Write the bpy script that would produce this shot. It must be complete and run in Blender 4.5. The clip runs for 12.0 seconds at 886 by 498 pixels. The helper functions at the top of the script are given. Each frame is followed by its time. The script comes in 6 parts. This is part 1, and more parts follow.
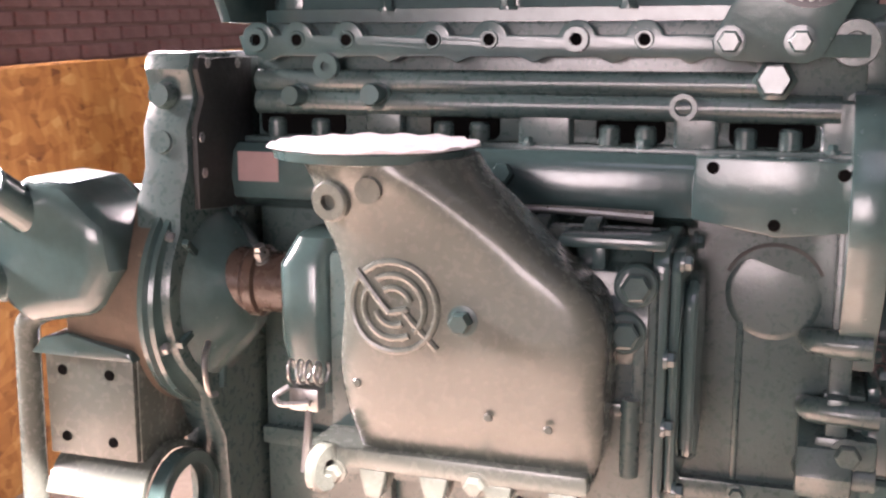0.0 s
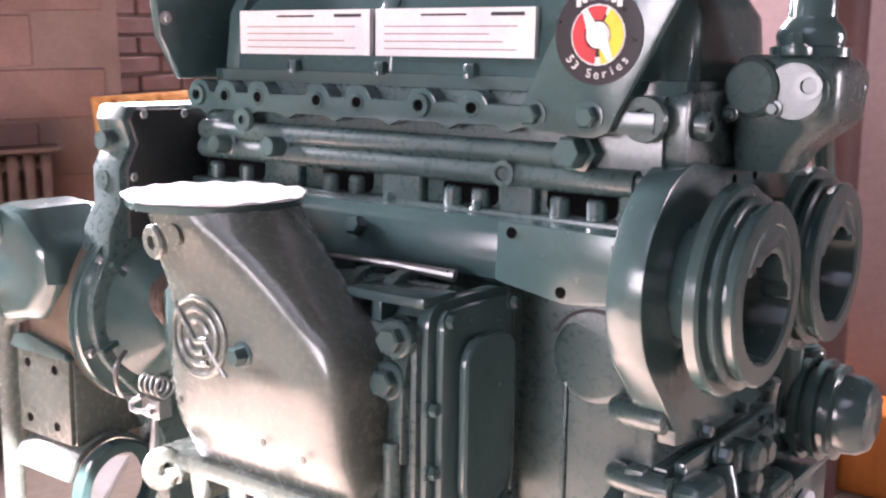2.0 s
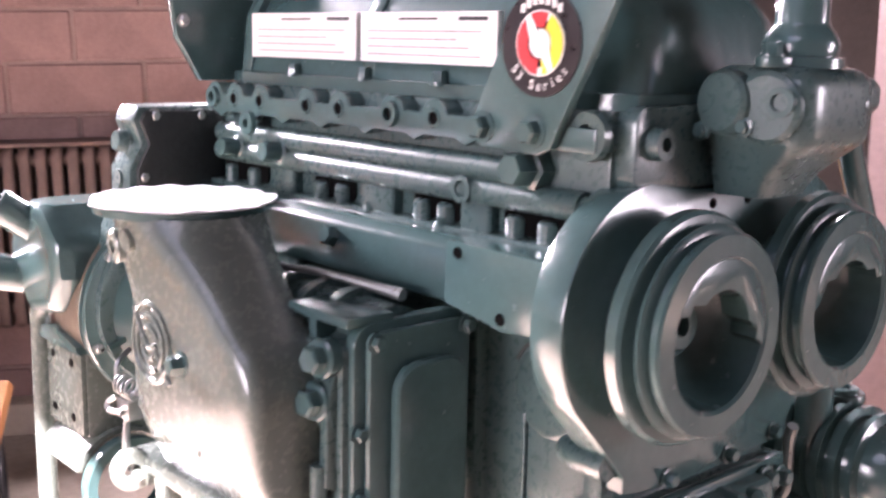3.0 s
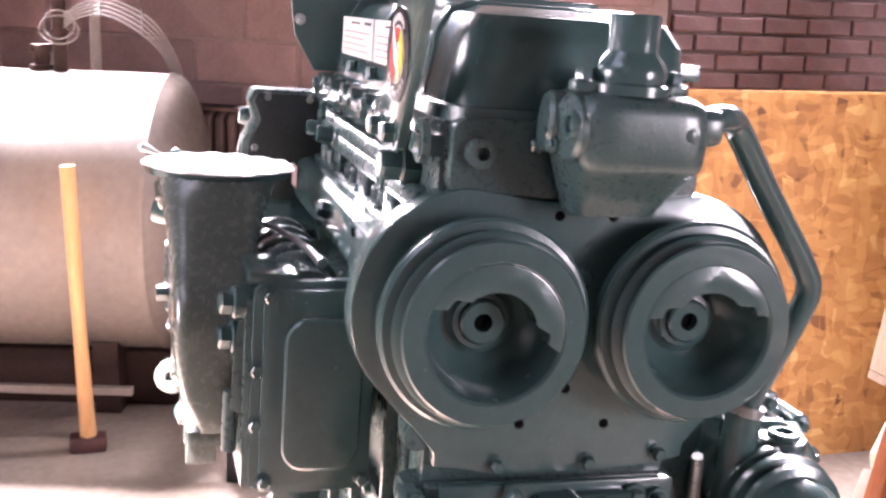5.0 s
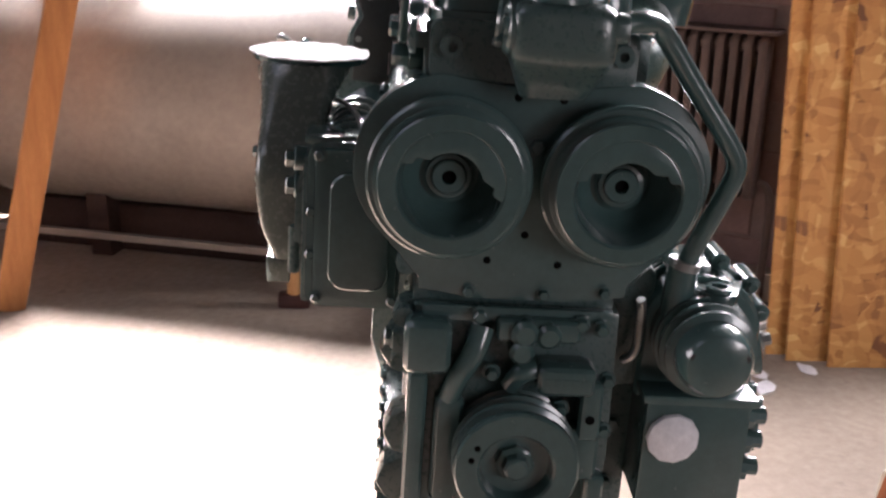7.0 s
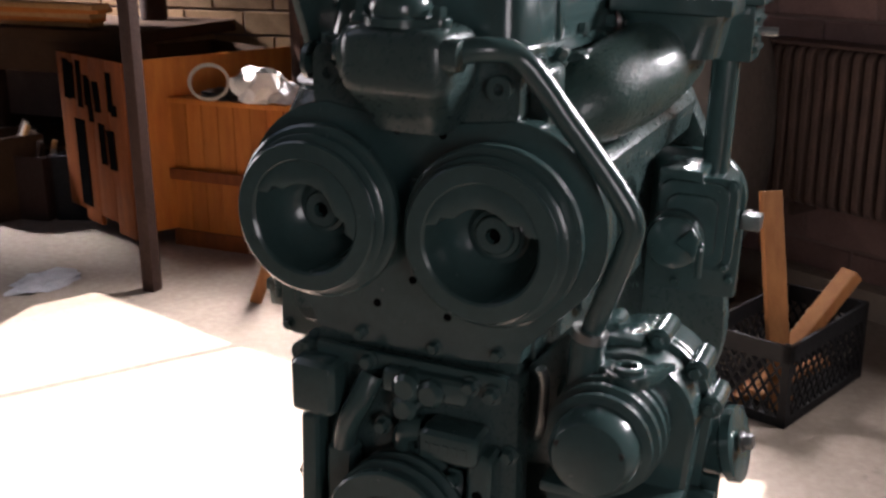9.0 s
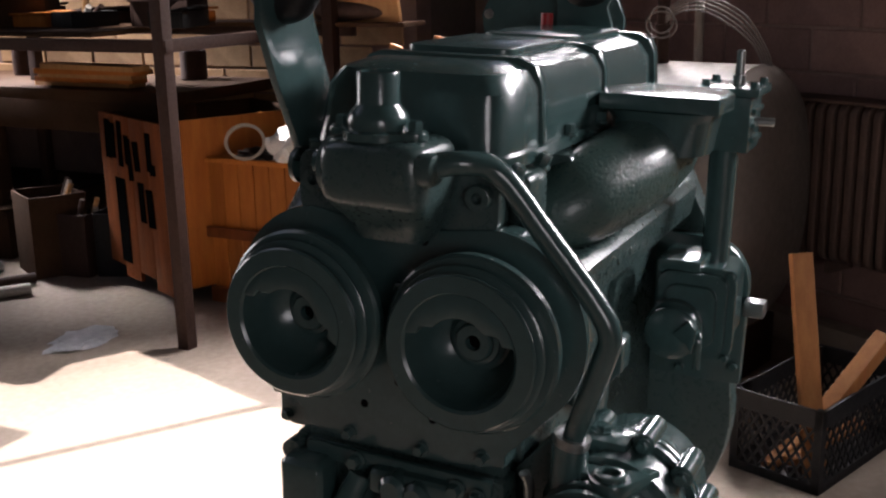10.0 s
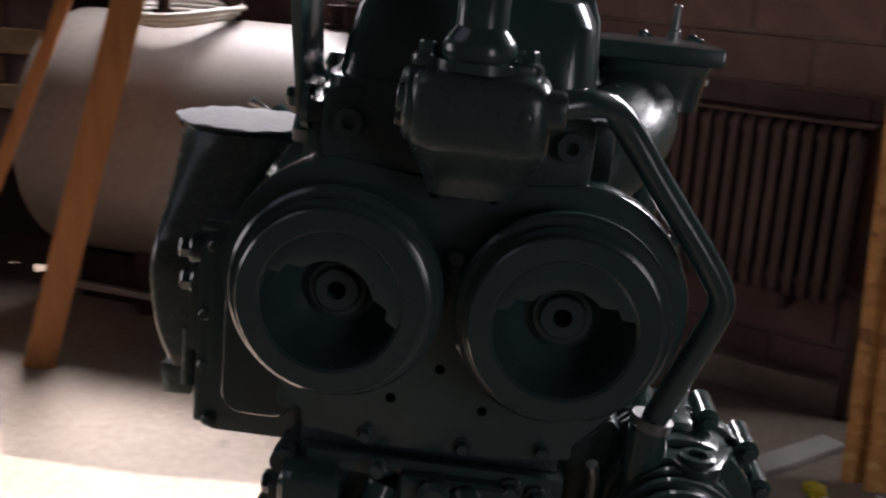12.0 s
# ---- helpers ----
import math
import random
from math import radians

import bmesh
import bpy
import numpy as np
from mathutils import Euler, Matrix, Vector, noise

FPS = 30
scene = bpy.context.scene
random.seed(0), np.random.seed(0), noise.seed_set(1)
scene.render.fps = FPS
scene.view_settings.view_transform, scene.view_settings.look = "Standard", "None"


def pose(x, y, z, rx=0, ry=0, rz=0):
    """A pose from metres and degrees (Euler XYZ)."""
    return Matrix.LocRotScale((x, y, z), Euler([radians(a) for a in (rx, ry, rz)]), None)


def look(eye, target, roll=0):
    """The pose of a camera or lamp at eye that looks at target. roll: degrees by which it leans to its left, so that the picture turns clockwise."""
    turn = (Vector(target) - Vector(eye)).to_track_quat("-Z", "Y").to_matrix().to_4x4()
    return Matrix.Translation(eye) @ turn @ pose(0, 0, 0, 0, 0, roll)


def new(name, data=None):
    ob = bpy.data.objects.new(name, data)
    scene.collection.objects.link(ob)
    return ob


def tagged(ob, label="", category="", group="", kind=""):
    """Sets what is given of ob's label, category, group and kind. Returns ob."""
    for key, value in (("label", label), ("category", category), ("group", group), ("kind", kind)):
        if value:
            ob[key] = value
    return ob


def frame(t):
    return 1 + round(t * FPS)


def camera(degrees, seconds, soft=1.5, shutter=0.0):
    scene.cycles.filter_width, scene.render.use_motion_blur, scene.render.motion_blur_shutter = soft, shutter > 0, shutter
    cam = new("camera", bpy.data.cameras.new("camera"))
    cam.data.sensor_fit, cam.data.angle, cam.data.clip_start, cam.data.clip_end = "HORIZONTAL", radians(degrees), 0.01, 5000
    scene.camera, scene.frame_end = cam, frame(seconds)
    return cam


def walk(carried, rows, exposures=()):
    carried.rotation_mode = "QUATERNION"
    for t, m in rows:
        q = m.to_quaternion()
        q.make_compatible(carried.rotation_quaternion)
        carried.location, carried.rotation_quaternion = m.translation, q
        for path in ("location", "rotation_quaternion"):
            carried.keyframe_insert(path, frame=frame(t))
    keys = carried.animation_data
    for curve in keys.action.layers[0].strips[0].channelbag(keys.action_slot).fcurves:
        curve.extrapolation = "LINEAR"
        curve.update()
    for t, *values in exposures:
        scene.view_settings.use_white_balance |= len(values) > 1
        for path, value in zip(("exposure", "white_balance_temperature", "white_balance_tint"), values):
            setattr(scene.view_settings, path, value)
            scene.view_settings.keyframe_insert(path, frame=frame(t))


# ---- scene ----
cam = camera(44.5, 12.0, 2.3, 0.5)
PATH = [
    (0, (-0.099, -1.124, 1.562), (-0.721, 0.725, 1.120), -0.7),
    (0.5, (-0.002, -1.096, 1.567), (-0.753, 0.701, 1.112), -0.6),
    (1, (0.100, -1.054, 1.582), (-0.708, 0.720, 1.134), -0.4),
    (1.5, (0.220, -1.019, 1.610), (-0.735, 0.685, 1.180), -0.7),
    (2, (0.361, -0.980, 1.611), (-0.806, 0.591, 1.198), -0.4),
    (2.5, (0.442, -0.908, 1.616), (-0.846, 0.558, 1.178), -0.7),
    (2.9, (0.484, -0.807, 1.617), (-0.937, 0.532, 1.187), 0.3),
    (3, (0.503, -0.773, 1.621), (-0.957, 0.526, 1.197), -0.4),
    (3.2, (0.531, -0.727, 1.635), (-0.965, 0.531, 1.208), -1.3),
    (4.8, (0.828, -0.378, 1.643), (-1.029, 0.220, 1.201), 2.1),
    (5, (0.870, -0.354, 1.645), (-1.007, 0.175, 1.202), 2.1),
    (5.5, (1.037, -0.307, 1.671), (-0.844, 0.130, 1.149), 3.8),
    (6, (1.125, -0.299, 1.706), (-0.761, 0.037, 1.130), 0.8),
    (6.5, (1.184, -0.259, 1.698), (-0.715, 0.001, 1.125), 0.2),
    (7, (1.204, -0.122, 1.691), (-0.690, -0.049, 1.053), 1.6),
    (7.2, (1.170, -0.080, 1.676), (-0.720, -0.058, 1.023), 1.3),
    (8.8, (1.016, 0.458, 1.670), (-0.759, -0.249, 1.077), -0.4),
    (9, (0.991, 0.508, 1.673), (-0.760, -0.264, 1.092), -0.4),
    (9.5, (0.953, 0.570, 1.712), (-0.782, -0.277, 1.192), -1.9),
    (10, (0.956, 0.567, 1.736), (-0.780, -0.291, 1.236), -1.2),
    (10.5, (0.972, 0.541, 1.722), (-0.785, -0.249, 1.184), 0.7),
    (11, (0.993, 0.436, 1.693), (-0.819, -0.211, 1.148), 2.2),
    (11.5, (0.979, 0.237, 1.677), (-0.907, -0.193, 1.168), 2.3),
    (12, (0.907, 0.077, 1.664), (-1.020, -0.044, 1.141), 3.8),
]
EXPOSURES = [(0, 3.7, 6900, 37), (1.5, 4.05, 6300, 34), (3.2, 4.62, 6200, 34), (4.8, 4.75, 6200, 33), (5.5, 4.38, 6300, 29), (6.5, 3.65, 6500, 25), (7.2, 3.1, 6300, 22), (8.8, 2.35, 6300, 20), (10, 1.9, 6300, 19), (11, 1.38, 6200, 19), (12, 1.3, 6200, 20)]
walk(cam, [(t, look(eye, target, roll)) for t, eye, target, roll in PATH], EXPOSURES)

# ---- light ----
SUN_DIR = Vector((-0.35, 0.45, -1.0)).normalized()
CEIL = 4.2
SKY_X0, SKY_X1, SKY_Y0, SKY_Y1 = -0.35, 1.55, -4.61, -1.68

world = bpy.data.worlds.new("daylight")
scene.world = world
world.use_nodes = True
wn = world.node_tree.nodes
sky = wn.new("ShaderNodeTexSky")
sky.sky_type = 'NISHITA'
sky.sun_disc = False
sky.sun_elevation = math.asin(-SUN_DIR.z)
sky.sun_rotation = math.atan2(-SUN_DIR.x, -SUN_DIR.y)
wn["Background"].inputs[1].default_value = 0.012
world.node_tree.links.new(sky.outputs[0], wn["Background"].inputs[0])

sun_data = bpy.data.lights.new("sun", 'SUN')
sun_data.energy, sun_data.angle, sun_data.color = 3.9, radians(0.28), (1.0, 0.93, 0.84)
sun = new("sun", sun_data)
sun.matrix_world = look((0, 0, 6), Vector((0, 0, 6)) + SUN_DIR)


def area_lamp(name, eye, target, sx, sy, watts, colour, spread=180):
    data = bpy.data.lights.new(name, 'AREA')
    data.shape, data.size, data.size_y, data.energy, data.color = 'RECTANGLE', sx, sy, watts, colour
    data.spread = radians(spread)
    ob = new(name, data)
    ob.matrix_world = look(eye, target)
    return ob


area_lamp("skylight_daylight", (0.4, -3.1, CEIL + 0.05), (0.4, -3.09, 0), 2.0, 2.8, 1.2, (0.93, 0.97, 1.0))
area_lamp("south_window_daylight", (-1.1, -5.95, 2.2), (-1.3, 0, 1.5), 2.4, 1.8, 1.9, (1.0, 0.97, 0.92), 60)
# fill lamp added to brighten the work corner; its window is made up
area_lamp("corner_fill_light", (-4.2, -5.95, 2.5), (-4.2, -4.0, 0.7), 0.9, 1.0, 15.0, (1.0, 0.98, 0.95), 44)
area_lamp("west_window_daylight", (-4.6, -1.05, 3.15), (-1.4, -1.35, 0.0), 1.6, 0.6, 40, (1.0, 0.97, 0.93), 62)
area_lamp("clerestory_daylight", (-3.3, 2.65, 3.2), (-0.2, 0.75, 1.1), 1.8, 0.9, 32, (1.0, 0.98, 0.95), 125)
# unseen fill lamp, added to brighten the OSB and the engine front
area_lamp("east_fill_light", (3.95, 3.55, 1.9), (-2.5, 2.4, 0.9), 1.6, 1.8, 5.2, (1.0, 0.97, 0.93), 100)


# ---- materials ----
def socket(nt, node, name, value):
    if hasattr(value, "is_output"):
        nt.links.new(value, node.inputs[name])
    else:
        node.inputs[name].default_value = value


def material(name, base, base2=None, rough=0.5, rough2=None, metal=0.0, scale=6.0, grain=60.0, bump=0.1, bump_scale=None, stretch=(1, 1, 1), coat=0.0, vary=0.0, spots=None, spot_scale=3.0, spot_at=0.6, spec=0.5):
    """Two-scale mottled surface: broad patches of a second colour, fine grain in roughness and relief."""
    m = bpy.data.materials.new(name)
    m.use_nodes = True
    nt = m.node_tree
    b = nt.nodes["Principled BSDF"]
    tc = nt.nodes.new("ShaderNodeTexCoord")
    mp = nt.nodes.new("ShaderNodeMapping")
    mp.inputs["Scale"].default_value = stretch
    nt.links.new(tc.outputs["Object"], mp.inputs[0])

    def noise_at(sc, detail=6.0, r=0.6):
        n = nt.nodes.new("ShaderNodeTexNoise")
        n.inputs["Scale"].default_value = sc
        n.inputs["Detail"].default_value = detail
        n.inputs["Roughness"].default_value = r
        nt.links.new(mp.outputs[0], n.inputs["Vector"])
        return n.outputs[0]

    def ramp(src, lo, hi, a, bb):
        r = nt.nodes.new("ShaderNodeMapRange")
        r.inputs[1].default_value, r.inputs[2].default_value = lo, hi
        r.inputs[3].default_value, r.inputs[4].default_value = a, bb
        nt.links.new(src, r.inputs[0])
        return r.outputs[0]

    def mix(fac, a, bb):
        x = nt.nodes.new("ShaderNodeMix")
        x.data_type = 'RGBA'
        socket(nt, x, 0, fac)
        socket(nt, x, 6, a if hasattr(a, "is_output") else (*a, 1))
        socket(nt, x, 7, bb if hasattr(bb, "is_output") else (*bb, 1))
        return x.outputs[2]

    broad, fine = noise_at(scale), noise_at(grain, 8)
    base2 = base2 or tuple(c * 0.75 for c in base)
    col = mix(ramp(broad, 0.35, 0.68, 0, 1), base, base2)
    col = mix(ramp(fine, 0.3, 0.75, 0, 0.35), col, tuple(c * 0.6 for c in base2))
    if spots:
        col = mix(ramp(noise_at(spot_scale, 5, 0.7), spot_at, spot_at + 0.08, 0, 0.85), col, spots)
    if vary:
        oi = nt.nodes.new("ShaderNodeObjectInfo")
        hsv = nt.nodes.new("ShaderNodeHueSaturation")
        nt.links.new(ramp(oi.outputs["Random"], 0, 1, 1 - vary, 1 + vary), hsv.inputs["Value"])
        nt.links.new(col, hsv.inputs["Color"])
        col = hsv.outputs[0]
    nt.links.new(col, b.inputs["Base Color"])
    b.inputs["Metallic"].default_value = metal
    b.inputs["Specular IOR Level"].default_value = spec
    nt.links.new(ramp(fine, 0.3, 0.7, rough, rough2 if rough2 is not None else min(1, rough + 0.15)), b.inputs["Roughness"])
    if coat:
        b.inputs["Coat Weight"].default_value = coat
        b.inputs["Coat Roughness"].default_value = 0.12
    if bump:
        bp = nt.nodes.new("ShaderNodeBump")
        bp.inputs["Strength"].default_value = bump
        bp.inputs["Distance"].default_value = 0.004
        nt.links.new(noise_at(bump_scale or grain * 1.5, 4), bp.inputs["Height"])
        nt.links.new(bp.outputs[0], b.inputs["Normal"])
    return m


GREEN = material("engine_enamel", (0.055, 0.103, 0.1), (0.044, 0.086, 0.084), rough=0.16, rough2=0.28, scale=14, grain=90, bump=0.1, bump_scale=120, coat=0.6)
GREEN_CAST = material("cast_iron_enamel", (0.058, 0.099, 0.095), (0.046, 0.08, 0.077), rough=0.22, rough2=0.38, scale=18, grain=140, bump=0.1, bump_scale=260, coat=0.45)
MANIFOLD = material("rough_cast_enamel", (0.06, 0.112, 0.1), (0.046, 0.09, 0.082), rough=0.24, rough2=0.36, scale=16, grain=150, bump=0.4, bump_scale=190, coat=0.35)
# paler copy of the enamel, with the daylight on these parts in its colour
GREEN_GREY = material("lit_enamel", (0.118, 0.138, 0.12), (0.098, 0.118, 0.102), rough=0.2, rough2=0.32, scale=9, grain=120, bump=0.03, bump_scale=160, coat=0.35)
# near-black that paints shade over the boss and on the housing face
SHADE_BLACK = material("painted_shade_black", (0.018, 0.022, 0.022), rough=0.5, grain=120, bump=0.2)
# near-black for the shade in holes and recesses, and for painted marks
HOLE = material("hole_shade_and_mark_black", (0.006, 0.006, 0.006), rough=0.95, grain=80, bump=0.0, spec=0.0)
DRUM = material("oily_brown_casting", (0.11, 0.085, 0.06), (0.075, 0.06, 0.045), rough=0.5, rough2=0.7, scale=14, grain=90, bump=0.2, spec=0.25, spots=(0.2, 0.16, 0.11), spot_scale=16, spot_at=0.6)
STEEL = material("bright_steel", (0.42, 0.43, 0.42), rough=0.25, metal=0.9, grain=150, bump=0.1)
BLACK = material("black_iron", (0.012, 0.012, 0.013), rough=0.4, grain=80, bump=0.2)
BROWN_HOSE = material("brown_rubber_sleeve", (0.085, 0.06, 0.045), (0.055, 0.04, 0.032), rough=0.2, grain=80, bump=0.15)
LABEL = material("silver_label", (0.72, 0.71, 0.69), (0.62, 0.61, 0.6), rough=0.25, scale=20, grain=200, bump=0.05)
PAPER = material("white_tape", (0.8, 0.79, 0.82), (0.7, 0.69, 0.72), rough=0.7, scale=30, grain=120, bump=0.4, bump_scale=60)
BADGE = material("badge_black", (0.012, 0.008, 0.010), rough=0.25, grain=100, bump=0.03)
RED = material("badge_red", (0.55, 0.03, 0.035), rough=0.3, grain=100, bump=0.02)
YELLOW = material("badge_yellow", (0.75, 0.60, 0.03), rough=0.3, grain=100, bump=0.02)
WHITE = material("badge_white", (0.8, 0.8, 0.78), rough=0.35, grain=100, bump=0.02)
CONCRETE = material("worn_concrete", (0.31, 0.25, 0.198), (0.24, 0.194, 0.155), rough=0.55, rough2=0.85, scale=1.3, grain=28, bump=0.3, bump_scale=70, spots=(0.13, 0.105, 0.086), spot_scale=2.3, spot_at=0.62, spec=0.25)
BLOCK = material("painted_block", (0.225, 0.14, 0.125), (0.17, 0.107, 0.096), rough=0.75, rough2=0.95, scale=5, grain=60, bump=0.5, bump_scale=120, vary=0.12, spec=0.15)
BRICK = material("red_brick", (0.25, 0.16, 0.155), (0.2, 0.125, 0.12), rough=0.75, rough2=0.95, scale=8, grain=70, bump=0.5, bump_scale=120, vary=0.1, spec=0.15, spots=(0.27, 0.085, 0.07), spot_scale=3.5, spot_at=0.62)
TAN_BRICK = material("tan_brick", (0.36, 0.23, 0.13), (0.25, 0.155, 0.085), rough=0.75, rough2=0.95, scale=8, grain=70, bump=0.5, bump_scale=120, vary=0.25, spec=0.15)
MORTAR = material("mortar", (0.22, 0.155, 0.14), (0.17, 0.12, 0.105), rough=0.9, grain=80, bump=0.5, spec=0.1)
PLASTER = material("dull_plaster", (0.12, 0.10, 0.09), (0.085, 0.07, 0.065), rough=0.9, scale=1.2, grain=30, bump=0.3, spec=0.15)
# kept dark so the unseen ceiling bounces little light
CEILING = material("unseen_dark_ceiling", (0.09, 0.08, 0.07), (0.06, 0.052, 0.046), rough=0.9, scale=1.0, grain=30, bump=0.3, spec=0.1)
TANK = material("tank_paint", (0.195, 0.165, 0.142), (0.15, 0.126, 0.108), rough=0.42, rough2=0.6, scale=2.2, grain=30, bump=0.1, bump_scale=50, spots=(0.16, 0.105, 0.078), spot_scale=3.2, spot_at=0.67, spec=0.3)


def flake_board(name):
    """Pressed wood flakes: two layers of stretched cells in random shades, with dark flecks."""
    m = bpy.data.materials.new(name)
    m.use_nodes = True
    nt = m.node_tree
    b = nt.nodes["Principled BSDF"]
    tc = nt.nodes.new("ShaderNodeTexCoord")
    warp = nt.nodes.new("ShaderNodeTexNoise")
    warp.inputs["Scale"].default_value = 6
    nt.links.new(tc.outputs["Object"], warp.inputs["Vector"])
    layers = []
    for turn, sc in ((0.5, (9, 13, 34)), (-0.7, (9, 30, 11))):
        mp = nt.nodes.new("ShaderNodeMapping")
        mp.inputs["Rotation"].default_value = (turn, 0, 0)
        mp.inputs["Scale"].default_value = sc
        add = nt.nodes.new("ShaderNodeVectorMath")
        add.operation = 'MULTIPLY_ADD'
        add.inputs[1].default_value = (0.12, 0.12, 0.12)
        nt.links.new(warp.outputs["Color"], add.inputs[0])
        nt.links.new(tc.outputs["Object"], add.inputs[2])
        nt.links.new(add.outputs[0], mp.inputs[0])
        vo = nt.nodes.new("ShaderNodeTexVoronoi")
        vo.inputs["Scale"].default_value = 1.0
        nt.links.new(mp.outputs[0], vo.inputs["Vector"])
        sep = nt.nodes.new("ShaderNodeSeparateColor")
        nt.links.new(vo.outputs["Color"], sep.inputs[0])
        layers.append(sep)
    mixf = nt.nodes.new("ShaderNodeMath")
    mixf.operation = 'ADD'
    nt.links.new(layers[0].outputs[0], mixf.inputs[0])
    nt.links.new(layers[1].outputs[1], mixf.inputs[1])
    half = nt.nodes.new("ShaderNodeMath")
    half.operation = 'MULTIPLY'
    half.inputs[1].default_value = 0.5
    nt.links.new(mixf.outputs[0], half.inputs[0])
    cr = nt.nodes.new("ShaderNodeValToRGB")
    cr.color_ramp.elements[0].position, cr.color_ramp.elements[0].color = 0.03, (0.15, 0.055, 0.016, 1)
    cr.color_ramp.elements[1].position, cr.color_ramp.elements[1].color = 0.97, (0.66, 0.40, 0.15, 1)
    for pos, c in ((0.17, (0.37, 0.155, 0.04, 1)), (0.5, (0.48, 0.225, 0.06, 1)), (0.78, (0.555, 0.28, 0.082, 1))):
        el = cr.color_ramp.elements.new(pos)
        el.color = c
    nt.links.new(half.outputs[0], cr.inputs[0])
    nt.links.new(cr.outputs[0], b.inputs["Base Color"])
    b.inputs["Roughness"].default_value = 0.62
    bp = nt.nodes.new("ShaderNodeBump")
    bp.inputs["Strength"].default_value = 0.35
    bp.inputs["Distance"].default_value = 0.003
    nt.links.new(half.outputs[0], bp.inputs["Height"])
    nt.links.new(bp.outputs[0], b.inputs["Normal"])
    return m


OSB = flake_board("osb_board")
PALE_WOOD = material("dusty_pale_wood", (0.42, 0.33, 0.26), (0.33, 0.25, 0.19), rough=0.7, rough2=0.85, scale=6, grain=60, stretch=(6, 6, 0.6), bump=0.2, spec=0.15)
WOOD = material("pine_lath", (0.50, 0.29, 0.13), (0.40, 0.21, 0.085), rough=0.55, rough2=0.75, scale=6, grain=60, stretch=(6, 6, 0.5), bump=0.25, spec=0.25)
OLD_WOOD = material("stained_old_pine", (0.37, 0.16, 0.055), (0.26, 0.105, 0.035), rough=0.55, rough2=0.75, scale=5, grain=60, stretch=(5, 5, 0.6), bump=0.3, spec=0.25, spots=(0.3, 0.09, 0.045), spot_scale=7, spot_at=0.62)
ORANGE_WOOD = material("varnished_pine", (0.5, 0.175, 0.03), (0.38, 0.12, 0.02), rough=0.45, rough2=0.65, scale=5, grain=50, stretch=(5, 5, 0.6), bump=0.2, vary=0.18, spec=0.25)
# darker copy of the varnished pine; carries the cabinet front's shade in its colour
DARK_PINE = material("dark_and_shaded_pine", (0.26, 0.075, 0.018), (0.16, 0.046, 0.013), rough=0.5, rough2=0.7, scale=5, grain=50, stretch=(5, 5, 0.6), bump=0.2, vary=0.2, spec=0.2)
# dark timber; also paints the shade inside the rack and the cabinet
DARK_WOOD = material("dark_timber_and_shade", (0.065, 0.035, 0.02), rough=0.8, grain=50, bump=0.2, spec=0.12)
PLASTIC = material("black_plastic", (0.009, 0.009, 0.010), rough=0.6, grain=60, bump=0.1, spec=0.3)
RAD = material("old_radiator_paint", (0.105, 0.068, 0.056), (0.07, 0.046, 0.038), rough=0.5, rough2=0.7, scale=8, grain=60, bump=0.25, spec=0.25)
RUST = material("rusty_column", (0.075, 0.024, 0.02), (0.05, 0.017, 0.014), rough=0.6, scale=5, grain=60, bump=0.3)
PINK = material("faded_pink_panel", (0.29, 0.2, 0.195), (0.235, 0.16, 0.155), rough=0.6, scale=2, grain=40, bump=0.1)
RAG = material("white_rag", (0.86, 0.85, 0.83), (0.76, 0.75, 0.73), rough=0.9, scale=20, grain=120, bump=0.5)
GREY_BAG = material("grey_plastic_sheet", (0.5, 0.5, 0.52), (0.3, 0.3, 0.32), rough=0.25, scale=12, grain=60, bump=0.6, bump_scale=30)
RUBBER = material("cream_tyre", (0.5, 0.46, 0.38), (0.4, 0.36, 0.29), rough=0.8, scale=8, grain=60, bump=0.3)
SHELF_STEEL = material("brown_shelf_steel", (0.04, 0.021, 0.016), rough=0.6, rough2=0.8, scale=8, grain=60, bump=0.2, spec=0.2)
HOSE = material("pale_hose", (0.52, 0.48, 0.42), rough=0.5, grain=60, bump=0.1)
BOARD = material("pale_grey_board", (0.5, 0.48, 0.45), (0.4, 0.38, 0.36), rough=0.7, rough2=0.85, scale=6, grain=60, bump=0.2, spec=0.15)
WIRE = material("grey_wire", (0.15, 0.13, 0.12), rough=0.5, grain=60, bump=0.1)

# ---- mesh helpers ----
ORIGIN = {}


def finish(bm, bevel=0.0, segments=2, sharp=38):
    bmesh.ops.remove_doubles(bm, verts=bm.verts, dist=1e-6)
    bmesh.ops.recalc_face_normals(bm, faces=bm.faces)
    if bevel:
        edges = [e for e in bm.edges if len(e.link_faces) == 2 and e.calc_face_angle(0) > radians(sharp)]
        bmesh.ops.bevel(bm, geom=edges, offset=bevel, segments=segments, profile=0.6, affect='EDGES', clamp_overlap=True)
    for f in bm.faces:
        f.smooth = True
    for e in bm.edges:
        if len(e.link_faces) == 2 and e.calc_face_angle(0) > radians(33):
            e.smooth = False


PLACE = {"at": Matrix()}


